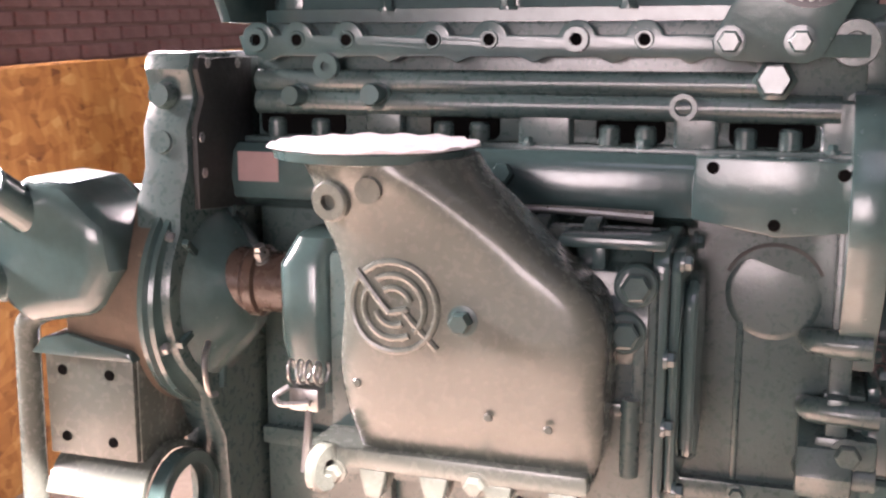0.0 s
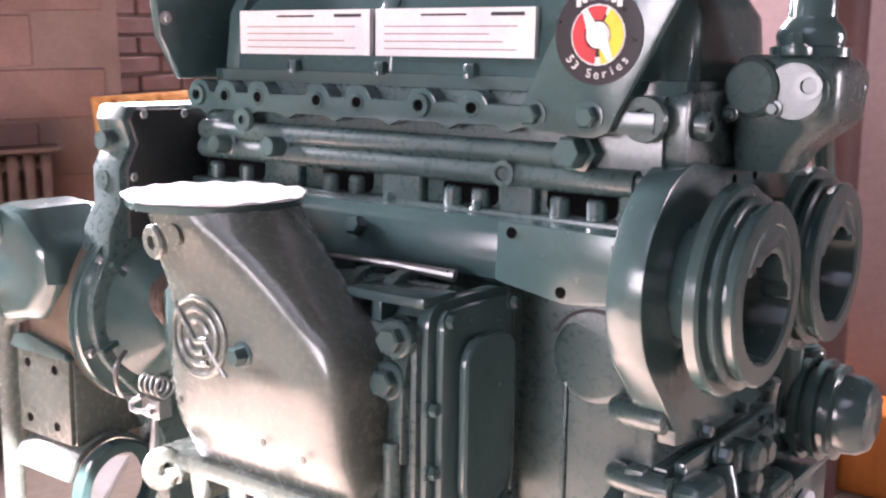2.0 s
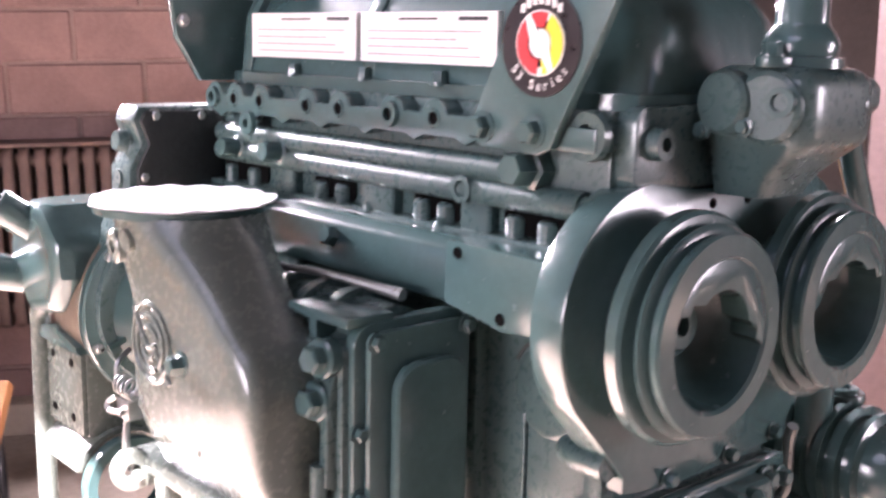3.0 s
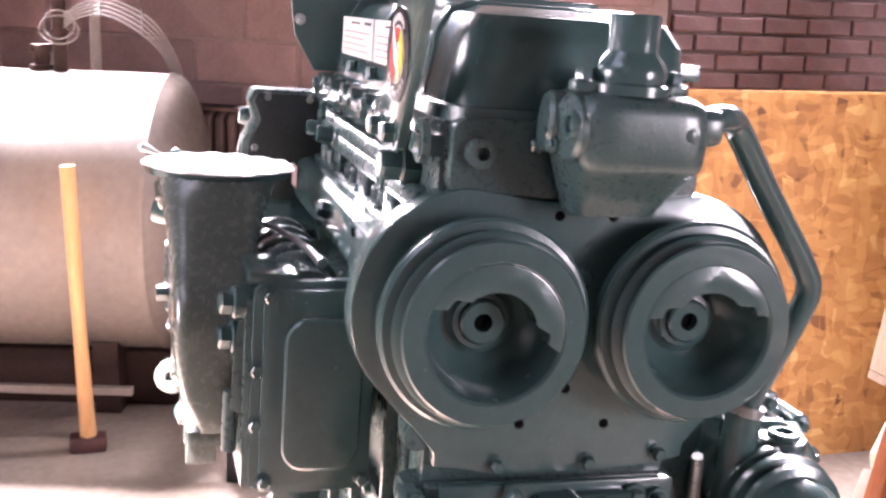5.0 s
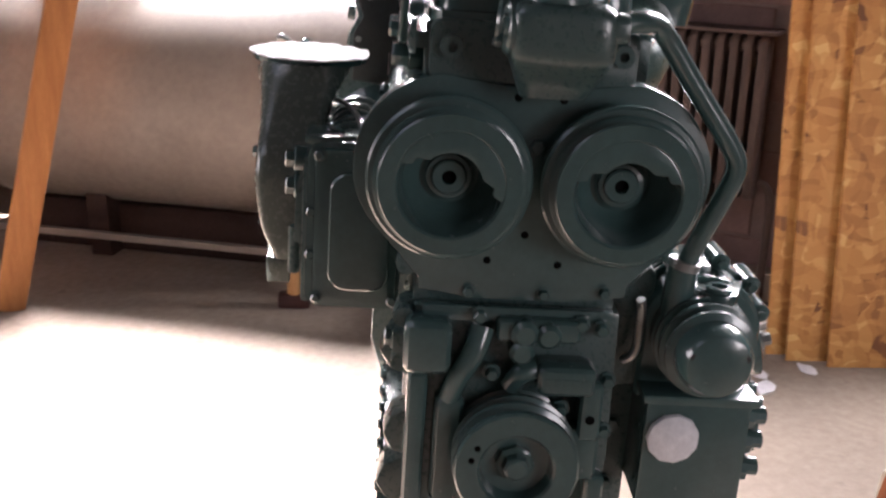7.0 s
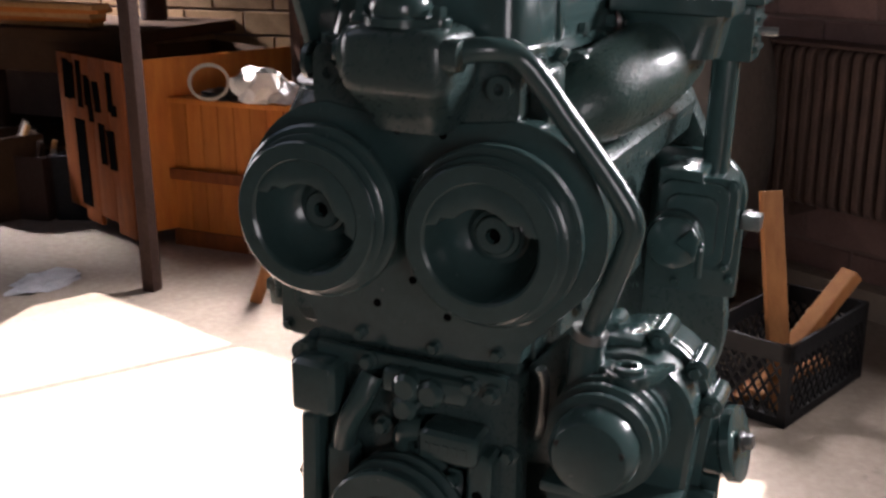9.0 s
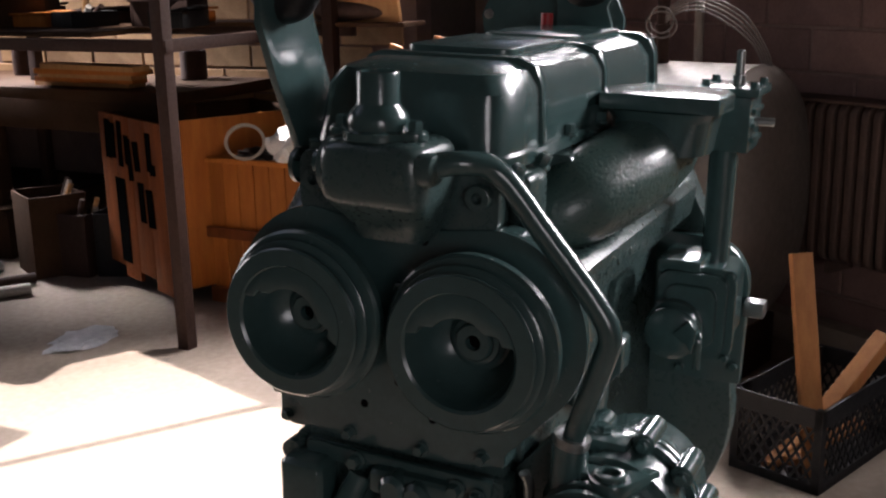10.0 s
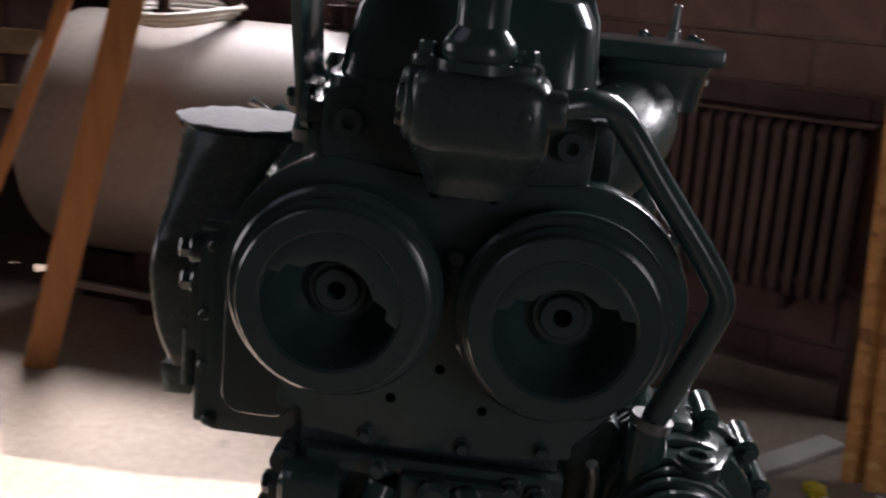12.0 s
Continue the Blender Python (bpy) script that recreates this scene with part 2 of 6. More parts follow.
def part(name, bm, mat, parent=None, label="", bevel=0.0, segments=2):
    """One mesh object under a thing or a part, or a thing of its own."""
    bmesh.ops.transform(bm, matrix=PLACE["at"], verts=bm.verts)
    finish(bm, bevel, segments)
    root = ORIGIN.get(parent, Vector((0, 0, 0))) if parent else Vector((0, 0, 0))
    if not parent:
        lo = Vector([min(v.co[k] for v in bm.verts) for k in range(3)])
        hi = Vector([max(v.co[k] for v in bm.verts) for k in range(3)])
        root = Vector(((lo.x + hi.x) / 2, (lo.y + hi.y) / 2, lo.z))
    for v in bm.verts:
        v.co -= root
    me = bpy.data.meshes.new(name)
    bm.to_mesh(me)
    bm.free()
    me.materials.append(mat)
    ob = new(name, me)
    if parent:
        ob.parent = parent
    else:
        ob.location = root
    ORIGIN[ob] = root
    if label:
        ob["label"] = label
    return ob


def thing(name, at, label, category, group="", kind=""):
    ob = new(name)
    at = PLACE["at"] @ Vector(at)
    ob.location = at
    ob.empty_display_size = 0.1
    ORIGIN[ob] = Vector(at)
    return tagged(ob, label, category, group, kind)


def box(bm, x0, x1, y0, y1, z0, z1):
    v = [bm.verts.new((x, y, z)) for x in (x0, x1) for y in (y0, y1) for z in (z0, z1)]
    for q in ((0, 1, 3, 2), (4, 6, 7, 5), (0, 4, 5, 1), (2, 3, 7, 6), (0, 2, 6, 4), (1, 5, 7, 3)):
        bm.faces.new([v[k] for k in q])
    return bm


def boxed(*a):
    return box(bmesh.new(), *a)


def frame_of(axis):
    w = Vector(axis).normalized()
    u = w.cross(Vector((0, 0, 1))) if abs(w.z) < 0.9 else w.cross(Vector((1, 0, 0)))
    u.normalize()
    return u, w.cross(u), w


def lathe(bm, profile, at, axis, seg=32, cap=True):
    """profile: rows of (distance along the axis, radius)."""
    u, v, w = frame_of(axis)
    at = Vector(at)
    rings = []
    for a, r in profile:
        if r <= 1e-6:
            rings.append([bm.verts.new(at + w * a)])
        else:
            rings.append([bm.verts.new(at + w * a + (u * math.cos(k) + v * math.sin(k)) * r) for k in (2 * math.pi * n / seg for n in range(seg))])
    for p, q in zip(rings, rings[1:]):
        for n in range(seg):
            m = (n + 1) % seg
            if len(p) == 1 and len(q) == 1:
                continue
            if len(p) == 1:
                bm.faces.new((p[0], q[n], q[m]))
            elif len(q) == 1:
                bm.faces.new((p[n], p[m], q[0]))
            else:
                bm.faces.new((p[n], p[m], q[m], q[n]))
    if cap:
        for ring in (rings[0], rings[-1]):
            if len(ring) > 2:
                bm.faces.new(ring)
    return bm


def cyl(bm, p0, p1, r0, r1=None, seg=20):
    p0, p1 = Vector(p0), Vector(p1)
    return lathe(bm, [(0, r0), ((p1 - p0).length, r0 if r1 is None else r1)], p0, p1 - p0, seg)


def bolt(bm, at, axis, r=0.008, h=0.008):
    """Hexagon head on a washer."""
    at = Vector(at)
    w = Vector(axis).normalized()
    lathe(bm, [(-0.002, r * 1.35), (0.0015, r * 1.35), (0.0018, r * 1.1)], at, w, 14)
    lathe(bm, [(0, r), (h * 0.8, r), (h, r * 0.8)], at, w, 6)
    return bm


def smooth_path(points, n=6):
    pts = [Vector(p) for p in points]
    out = []
    for k in range(len(pts) - 1):
        a, b = pts[k], pts[k + 1]
        p, q = pts[max(k - 1, 0)], pts[min(k + 2, len(pts) - 1)]
        for s in range(n):
            t = s / n
            out.append(0.5 * ((2 * a) + (b - p) * t + (2 * p - 5 * a + 4 * b - q) * t * t + (3 * a - p - 3 * b + q) * t ** 3))
    return out + [pts[-1]]


def tube(bm, points, r, seg=12, n=6):
    """Round tube through points; r is one radius or one for each point."""
    pts = smooth_path(points, n)
    radii = r if isinstance(r, (list, tuple)) else None
    u = None
    rings = []
    for k, p in enumerate(pts):
        w = (pts[min(k + 1, len(pts) - 1)] - pts[max(k - 1, 0)]).normalized()
        u = frame_of(w)[0] if u is None else (u - w * u.dot(w)).normalized()
        v = w.cross(u)
        if radii:
            f = min(k / n, len(radii) - 1.0001)
            rr = radii[int(f)] * (1 - f % 1) + radii[int(f) + 1] * (f % 1)
        else:
            rr = r
        rings.append([bm.verts.new(p + (u * math.cos(a) + v * math.sin(a)) * rr) for a in (2 * math.pi * s / seg for s in range(seg))])
    for a, b in zip(rings, rings[1:]):
        for s in range(seg):
            bm.faces.new((a[s], a[(s + 1) % seg], b[(s + 1) % seg], b[s]))
    bm.faces.new(rings[0])
    bm.faces.new(rings[-1])
    return bm


def prism(bm, poly, plane, d0, d1):
    """Extrude a polygon given in 'yz', 'xz' or 'xy' along the third axis from d0 to d1."""
    def at(p, d):
        return {"yz": (d, p[0], p[1]), "xz": (p[0], d, p[1]), "xy": (p[0], p[1], d)}[plane]
    a = [bm.verts.new(at(p, d0)) for p in poly]
    b = [bm.verts.new(at(p, d1)) for p in poly]
    bm.faces.new(a)
    bm.faces.new(b)
    n = len(poly)
    for k in range(n):
        bm.faces.new((a[k], a[(k + 1) % n], b[(k + 1) % n], b[k]))
    return bm


def arc(cx, cy, r, a0, a1, n=12):
    return [(cx + r * math.cos(radians(a0 + (a1 - a0) * k / n)), cy + r * math.sin(radians(a0 + (a1 - a0) * k / n))) for k in range(n + 1)]


def round_rect(x0, x1, y0, y1, r, n=6):
    return arc(x1 - r, y1 - r, r, 0, 90, n) + arc(x0 + r, y1 - r, r, 90, 180, n) + arc(x0 + r, y0 + r, r, 180, 270, n) + arc(x1 - r, y0 + r, r, 270, 360, n)


def loft(bm, sections, seg=40, steps=1):
    """sections: rows of (z, x0, x1, y0, y1, squareness); steps above 1 round the flanks between them."""
    if steps > 1:
        rows = [np.array(r, float) for r in sections]
        fine = []
        for k in range(len(rows) - 1):
            p0, p1, p2, p3 = rows[max(k - 1, 0)], rows[k], rows[k + 1], rows[min(k + 2, len(rows) - 1)]
            for j in range(steps):
                t = j / steps
                fine.append(0.5 * (2 * p1 + (p2 - p0) * t + (2 * p0 - 5 * p1 + 4 * p2 - p3) * t * t + (3 * p1 - p0 - 3 * p2 + p3) * t ** 3))
        sections = [tuple(r) for r in fine] + [sections[-1]]
    rings = []
    for z, x0, x1, y0, y1, sq in sections:
        ring = []
        for k in range(seg):
            a = 2 * math.pi * k / seg
            c, s = math.cos(a), math.sin(a)
            m = (abs(c) ** sq + abs(s) ** sq) ** (-1 / sq)
            ring.append(bm.verts.new(((x0 + x1) / 2 + c * m * (x1 - x0) / 2, (y0 + y1) / 2 + s * m * (y1 - y0) / 2, z)))
        rings.append(ring)
    for a, b in zip(rings, rings[1:]):
        for k in range(seg):
            bm.faces.new((a[k], a[(k + 1) % seg], b[(k + 1) % seg], b[k]))
    bm.faces.new(rings[0])
    bm.faces.new(rings[-1])
    return bm


def turned(bm, m):
    bmesh.ops.transform(bm, matrix=m, verts=bm.verts)
    return bm


# ---- the shed ----
BRICK_Y = 1.66
def structure(name, bm, mat, label, category, bevel=0.0):
    return tagged(part(name, bm, mat, None, "", bevel), label, category, "", "structure")


structure("floor", boxed(-6, 5, -7, 6, -0.1, 0), CONCRETE, "worn tan concrete floor with stains and sunlit patches", "floor")
# the block wall runs aslant behind the tank and the radiator, in this frame: x off the wall, y along it
SLANT = -31.0
WALL_AT = Matrix.Translation((-3.3, 1.4, 0)) @ pose(0, 0, 0, 0, 0, SLANT)
wr = boxed(-0.19, -0.012, -4.45, 0.31, 0, 2.82)
box(wr, -0.19, -0.012, -4.45, 0.31, 3.48, CEIL)
box(wr, -0.19, -0.012, -4.45, -4.25, 2.82, 3.48)
box(wr, -0.19, -0.012, -2.0, 0.31, 2.82, 3.48)
wall_radiator = structure("wall_west_1", turned(wr, WALL_AT), MORTAR, "painted block wall behind the tank and the radiator", "wall")
wk = boxed(-3.5, -3.312, 1.5, 6, 0, 2.7)
box(wk, -3.5, -3.312, 1.5, 6, 3.7, CEIL)
box(wk, -3.5, -3.312, 1.5, 1.7, 2.7, 3.7)
box(wk, -3.5, -3.312, 3.6, 6, 2.7, 3.7)
wall_brick = structure("wall_west_3", wk, MORTAR, "painted brick wall behind the OSB sheets", "wall")
wall_tank = structure("wall_west_2", boxed(-4.95, -4.762, -6.2, -2.4, 0, CEIL), MORTAR, "tan brick wall behind the work bench", "wall")
structure("wall_return", boxed(-5.75, -4.95, -2.58, -2.4, 0, CEIL), PLASTER, "short plain return wall in the corner", "wall")
structure("wall_north", boxed(-3.5, 5, 5.0, 5.2, 0, CEIL), PLASTER, "dull plaster wall of the workshop", "wall")
# wall out of view, with an opening added for the east fill lamp
we = bmesh.new()
box(we, 4.0, 4.2, -6.2, 2.0, 0, CEIL)
box(we, 4.0, 4.2, 4.4, 5.0, 0, CEIL)
box(we, 4.0, 4.2, 2.0, 4.4, 0, 0.95)
box(we, 4.0, 4.2, 2.0, 4.4, 2.85, CEIL)
structure("wall_east", we, PLASTER, "dull plaster wall of the workshop", "wall")
# wall out of view; the opening near the corner is added for the fill lamp
wb = bmesh.new()
box(wb, -4.95, 4.2, -6.2, -6.0, 0, 0.9)
box(wb, -4.95, 4.2, -6.2, -6.0, 3.1, CEIL)
box(wb, -4.95, -4.75, -6.2, -6.0, 0.9, 3.1)
box(wb, -3.6, -2.4, -6.2, -6.0, 0.9, 3.1)
box(wb, 0.2, 4.2, -6.2, -6.0, 0.9, 3.1)
structure("wall_south", wb, PLASTER, "unseen dull plaster wall with two window openings", "wall")
# ceiling out of view; its opening is cut to shape the sun patch
cb = bmesh.new()
box(cb, -5.8, -2.8, -6.2, -1.68, CEIL, CEIL + 0.15)
box(cb, -2.8, -2.4, -3.88, -1.68, CEIL, CEIL + 0.15)
box(cb, -2.8, -2.4, -6.2, -5.4, CEIL, CEIL + 0.15)
prism(cb, [(-2.4, -6.2), (-0.75, -6.2), (-0.75, -5.0), (-0.99, -5.05), (-1.32, -4.87), (-1.15, -4.29), (-1.05, -4.01), (-0.92, -3.49), (-0.74, -3.40), (-0.70, -2.9), (-0.72, -2.45), (-0.68, -1.68), (-2.4, -1.68)], "xy", CEIL, CEIL + 0.15)
box(cb, -5.8, SKY_X0, -1.68, 5.2, CEIL, CEIL + 0.15)
box(cb, SKY_X1, 4.2, -6.2, 5.2, CEIL, CEIL + 0.15)
box(cb, SKY_X0, SKY_X1, -6.2, SKY_Y0, CEIL, CEIL + 0.15)
box(cb, SKY_X0, SKY_X1, SKY_Y1, 5.2, CEIL, CEIL + 0.15)
structure("ceiling", cb, CEILING, "unseen dark ceiling with a large roof light", "ceiling")
clerestory = thing("window_2", (-3.4, 2.65, 2.7), "high workshop window with dark glazing bars", "window", "", "structure")
part("window_sill", boxed(-3.46, -3.30, 1.7, 3.6, 2.7, 2.73), BLACK, clerestory)
for y in (1.72, 2.34, 2.96, 3.58):
    part("glazing_bar", boxed(-3.45, -3.42, y - 0.02, y + 0.02, 2.73, 3.7), BLACK, clerestory)
# made-up pane out of view, placed so sun falls on the rag and shelf
for y in (-5.0, -4.65):
    part("glazing_bar", boxed(-2.8, -2.4, y - 0.03, y + 0.03, CEIL + 0.02, CEIL + 0.1), BLACK, thing("window_3", (-2.6, y, CEIL), "added unseen roof pane with a dark glazing bar", "window", "", "structure"))
roof_light = thing("window_1", (1, -3.3, CEIL), "roof light with dark glazing bars", "window", "", "structure")
part("glazing_bar", turned(boxed(-0.15, 2.6, -0.02, 0.02, CEIL + 0.02, CEIL + 0.1), pose(-1.0, -3.856, 0, 0, 0, -34.2)), BLACK, roof_light)
part("glazing_bar", boxed(1.17, 1.23, SKY_Y0, SKY_Y1, CEIL + 0.11, CEIL + 0.15), BLACK, roof_light)

# ---- the diesel engine ----
engine = thing("diesel_engine", (-0.3, 0, 0.62), "green-painted four-cylinder two-stroke diesel engine hung from lifting hooks", "engine")
engine.rotation_euler = (radians(-2.2), 0, 0)

# cylinder block
bm = bmesh.new()
box(bm, -0.655, -0.045, -0.118, 0.118, 0.86, 1.415)
block = part("cylinder_block", bm, GREEN_CAST, engine, "green cast-iron cylinder block", 0.004)
part("deck_ledge", boxed(-0.655, -0.045, -0.150, -0.116, 1.395, 1.425), GREEN_CAST, block, "", 0.003)
part("pan_rail", boxed(-0.655, -0.06, -0.165, 0.165, 0.845, 0.859), GREEN_CAST, block, "", 0.003)
part("side_ledge", boxed(-0.655, -0.045, -0.13, -0.116, 1.08, 1.10), GREEN_CAST, block, "", 0.003)
for x, w in ((-0.045, 0.02), (-0.20, 0.012), (-0.36, 0.012), (-0.5, 0.012)):
    part("block_rib", boxed(x - w, x, -0.132, -0.112, 0.9, 1.36), GREEN_CAST, block, "", 0.003)
part("block_rib", boxed(-0.066, -0.046, -0.15, -0.112, 1.12, 1.2), GREEN_CAST, block, "", 0.004)
lathe_b = lathe(bmesh.new(), [(-0.004, 0.0455), (0.0015, 0.0445), (0.003, 0.0425), (0.0035, 0.038), (0.0035, 0)], (-0.118, -0.116, 1.288), (0.02, -1, 0.06), 40, False)
part("round_cover", lathe_b, GREEN_CAST, block, "low round casting boss")
# shade above the boss, laid on as a flat dark arc
part("boss_groove", prism(bmesh.new(), arc(-0.118, 1.288, 0.0485, 25, 155, 20) + arc(-0.118, 1.288, 0.045, 155, 25, 20), "xz", -0.1192, -0.1178), SHADE_BLACK, block, "dark arc painting the shade over the boss")
part("block_rib", boxed(-0.15, -0.144, -0.1225, -0.116, 1.0, 1.26), GREEN_CAST, block, "", 0.003)
for z, x1 in ((1.25, -0.03), (1.185, -0.02), (1.125, -0.02)):
    part("block_boss", tube(bmesh.new(), [(-0.086, -0.118, z), (-0.078, -0.136, z), (-0.05, -0.142, z), (x1, -0.142, z)], [0.008, 0.0125, 0.013, 0.013], 14), GREEN_CAST, block)
part("boss_pad", boxed(-0.075, -0.02, -0.155, -0.12, 1.135, 1.165), GREEN_CAST, block, "", 0.005)
part("pad_bolt", bolt(bmesh.new(), (-0.045, -0.155, 1.15), (0, -1, 0), 0.012, 0.01), GREEN_CAST, block)
for k in range(9):
    part("rail_bolt", bolt(bmesh.new(), (-0.10 - k * 0.062, -0.16, 0.866), (0, -1, 0), 0.008, 0.009), GREEN, block)
    part("side_bolt", bolt(bmesh.new(), (-0.08 - k * 0.062, -0.13, 1.09), (0, -1, 0), 0.007, 0.008), GREEN, block)
# oil pan
pan = loft(bmesh.new(), [(0.845, -0.655, -0.05, -0.155, 0.155, 10), (0.83, -0.65, -0.055, -0.15, 0.15, 10), (0.72, -0.60, -0.1, -0.12, 0.12, 6), (0.62, -0.57, -0.14, -0.10, 0.10, 5)], 48)
part("oil_pan", pan, GREEN, engine, "green oil pan")

# cylinder head on the blower side
bm = bmesh.new()
box(bm, -0.645, -0.05, -0.135, 0.085, 1.425, 1.54)
head = part("cylinder_head", bm, GREEN_CAST, engine, "green cylinder head with ports and galleries", 0.003)
PORTS = [-0.633, -0.589, -0.535, -0.445, -0.388, -0.304, -0.242]
poly = [(-0.648, 1.507)]
for x in (-0.62, -0.55, -0.49, -0.42, -0.345, -0.27, -0.2):
    poly += [(x - 0.014, 1.507), (x, 1.501), (x + 0.014, 1.507)]
poly += [(-0.05, 1.507), (-0.05, 1.527)]
for x in reversed(PORTS):
    poly += arc(x, 1.523, 0.018, 14, 166, 12)
poly += [(-0.655, 1.527)]
part("port_flange", prism(bmesh.new(), poly, "xz", -0.155, -0.13), GREEN, head, "scalloped flange with round ports", 0.002)
for n, x in enumerate(PORTS):
    rise = 0.005 if n in (0, 5) else 0.0015
    ring = lathe(bmesh.new(), [(0, 0.0125 if rise > 0.002 else 0.009), (rise, 0.0115 if rise > 0.002 else 0.008), (rise, 0.0062), (-0.006, 0.006), (-0.006, 0)], (x, -0.155, 1.523), (0, -1, 0), 24, False)
    boss = part("port_boss", ring, GREEN, head)
    part("port_hole", cyl(bmesh.new(), (x, -0.1545, 1.523), (x, -0.1558, 1.523), 0.0056, None, 14), HOLE, boss, "dark open port")
part("port_boss", lathe(bmesh.new(), [(0, 0.014), (0.006, 0.013), (0.006, 0.005), (0.001, 0.005), (0.001, 0)], (-0.556, -0.155, 1.497), (0, -1, 0), 20, False), GREEN, head)
for z, r, x0, x1 in ((1.482, 0.012, -0.64, -0.12), (1.461, 0.013, -0.64, -0.07)):
    part("fuel_gallery", tube(bmesh.new(), [(x0, -0.14, z), (-0.4, -0.14, z), (x1, -0.14, z)], r), GREEN_CAST, head)
for x, z, r in ((-0.504, 1.469, 0.0115), (-0.127, 1.487, 0.0155), (-0.59, 1.467, 0.011)):
    part("plug", lathe(bmesh.new(), [(-0.012, r * 1.3), (0.006, r * 1.25), (0.008, r), (0.024, r), (0.028, r * 0.85), (0.028, 0)], (x, -0.145, z), (0, -1, 0.05), 20 if r < 0.015 else 6, False), GREEN, head, "stout plug")
part("stud_boss", lathe(bmesh.new(), [(-0.02, 0.0135), (0.010, 0.0125), (0.010, 0.008), (0.006, 0.006), (0, 0.004), (0, 0)], (-0.205, -0.145, 1.462), (0, -1, 0), 20, False), GREEN_CAST, head)
# black patches paint the shade between the galleries; nothing is cut in
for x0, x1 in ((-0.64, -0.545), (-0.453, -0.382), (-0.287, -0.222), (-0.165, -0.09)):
    part("tappet_window", prism(bmesh.new(), round_rect(x0, x1, 1.427, 1.452, 0.008), "xz", -0.1375, -0.134), HOLE, head, "flat dark patch painting the shade between the galleries")
    for f in (0.2, 0.72):
        part("head_stud", lathe(bmesh.new(), [(0, 0.0105), (0.017, 0.0105), (0.02, 0.008), (0.0205, 0)], (x0 + (x1 - x0) * f, -0.1365, 1.424), (0, 0, 1), 14, False), GREEN_CAST, head)
for x, w in ((-0.5, 0.02), (-0.335, 0.026), (-0.194, 0.02), (-0.07, 0.016)):
    part("head_web", boxed(x - w, x + w, -0.147, -0.13, 1.415, 1.47), GREEN_CAST, head, "", 0.006, 3)
for x in (-0.35, -0.075, -0.24):
    part("deck_bolt", bolt(bmesh.new(), (x, -0.143, 1.425), (0, 0, 1), 0.0065, 0.007), GREEN, head)
part("corner_boss", lathe(bmesh.new(), [(-0.004, 0.021), (0.003, 0.02), (0.003, 0.010), (-0.004, 0.009), (-0.004, 0)], (-0.062, -0.15, 1.52), (0, -1, 0), 24, False), GREEN_CAST, head, "worn round boss at the head's front corner")
# air box bulge and square cover on the block side
poly = [(-0.118, 1.345), (-0.15, 1.352), (-0.176, 1.364), (-0.181, 1.385), (-0.176, 1.412), (-0.165, 1.421), (-0.118, 1.421)]
part("side_gallery", prism(bmesh.new(), poly, "yz", -0.655, -0.19), GREEN, engine, "rounded green gallery along the block", 0.004)
poly = [(-0.19, 1.422), (-0.192, 1.365), (-0.118, 1.352), (-0.046, 1.360), (-0.044, 1.420)]
cover = part("side_cover", prism(bmesh.new(), poly, "xz", -0.184, -0.11), GREEN, engine, "flat green side cover with three open bolt holes", 0.003)
for x, z in ((-0.174, 1.412), (-0.065, 1.409), (-0.12, 1.363)):
    part("bolt_hole", lathe(bmesh.new(), [(0, 0.0055), (0.0012, 0.005), (0.0012, 0)], (x, -0.184, z), (0, -1, 0), 16, False), HOLE, cover, "dark bolt hole")
part("paper_label", boxed(-0.645, -0.60, -0.1825, -0.1812, 1.382, 1.412), PINK, engine, "small pinkish paper label")
part("gallery_bolt", bolt(bmesh.new(), (-0.366, -0.176, 1.397), (0, -1, 0.3), 0.011, 0.014), GREEN, engine)

# rocker cover
bm = loft(bmesh.new(), [(1.54, -0.645, -0.035, -0.135, 0.115, 14), (1.553, -0.645, -0.035, -0.135, 0.115, 14), (1.554, -0.638, -0.042, -0.128, 0.108, 12), (1.615, -0.632, -0.046, -0.118, 0.104, 10), (1.634, -0.622, -0.056, -0.108, 0.094, 8), (1.642, -0.60, -0.078, -0.086, 0.072, 7)], 96)
rocker = part("rocker_cover", bm, GREEN, engine, "glossy green rocker cover")
for x in (-0.605, -0.375, -0.155):
    part("cover_rib", prism(bmesh.new(), [(-0.129, 1.553), (-0.121, 1.618), (-0.108, 1.64), (-0.09, 1.646), (0.08, 1.646), (0.1, 1.638), (0.108, 1.618), (0.113, 1.553)], "yz", x - 0.011, x + 0.011), GREEN, rocker, "", 0.004)
part("cover_step", prism(bmesh.new(), round_rect(-0.36, -0.17, -0.075, 0.06, 0.02), "xy", 1.64, 1.652), GREEN, rocker, "", 0.003)
part("cover_step", prism(bmesh.new(), round_rect(-0.59, -0.39, -0.075, 0.06, 0.02), "xy", 1.64, 1.652), GREEN, rocker, "", 0.003)
for x0, x1 in ((-0.588, -0.392), (-0.384, -0.188)):
    plate = part("label_plate", boxed(x0, x1, -0.1305, -0.124, 1.571, 1.619), LABEL, rocker, "silver label plate with small unreadable print")
    part("print_bar", boxed(x1 - 0.05, x1 - 0.012, -0.1312, -0.1304, 1.611, 1.6145), BLACK, plate)
    part("print_bar", boxed(x0 + 0.06, x1 - 0.08, -0.1309, -0.1304, 1.6115, 1.6135), SHELF_STEEL, plate)
    for k in range(4):
        part("print_bar", boxed(x0 + 0.012, x1 - 0.02 - 0.016 * (k % 3), -0.1308, -0.1304, 1.578 + 0.0075 * k, 1.5792 + 0.0075 * k), PINK, plate)
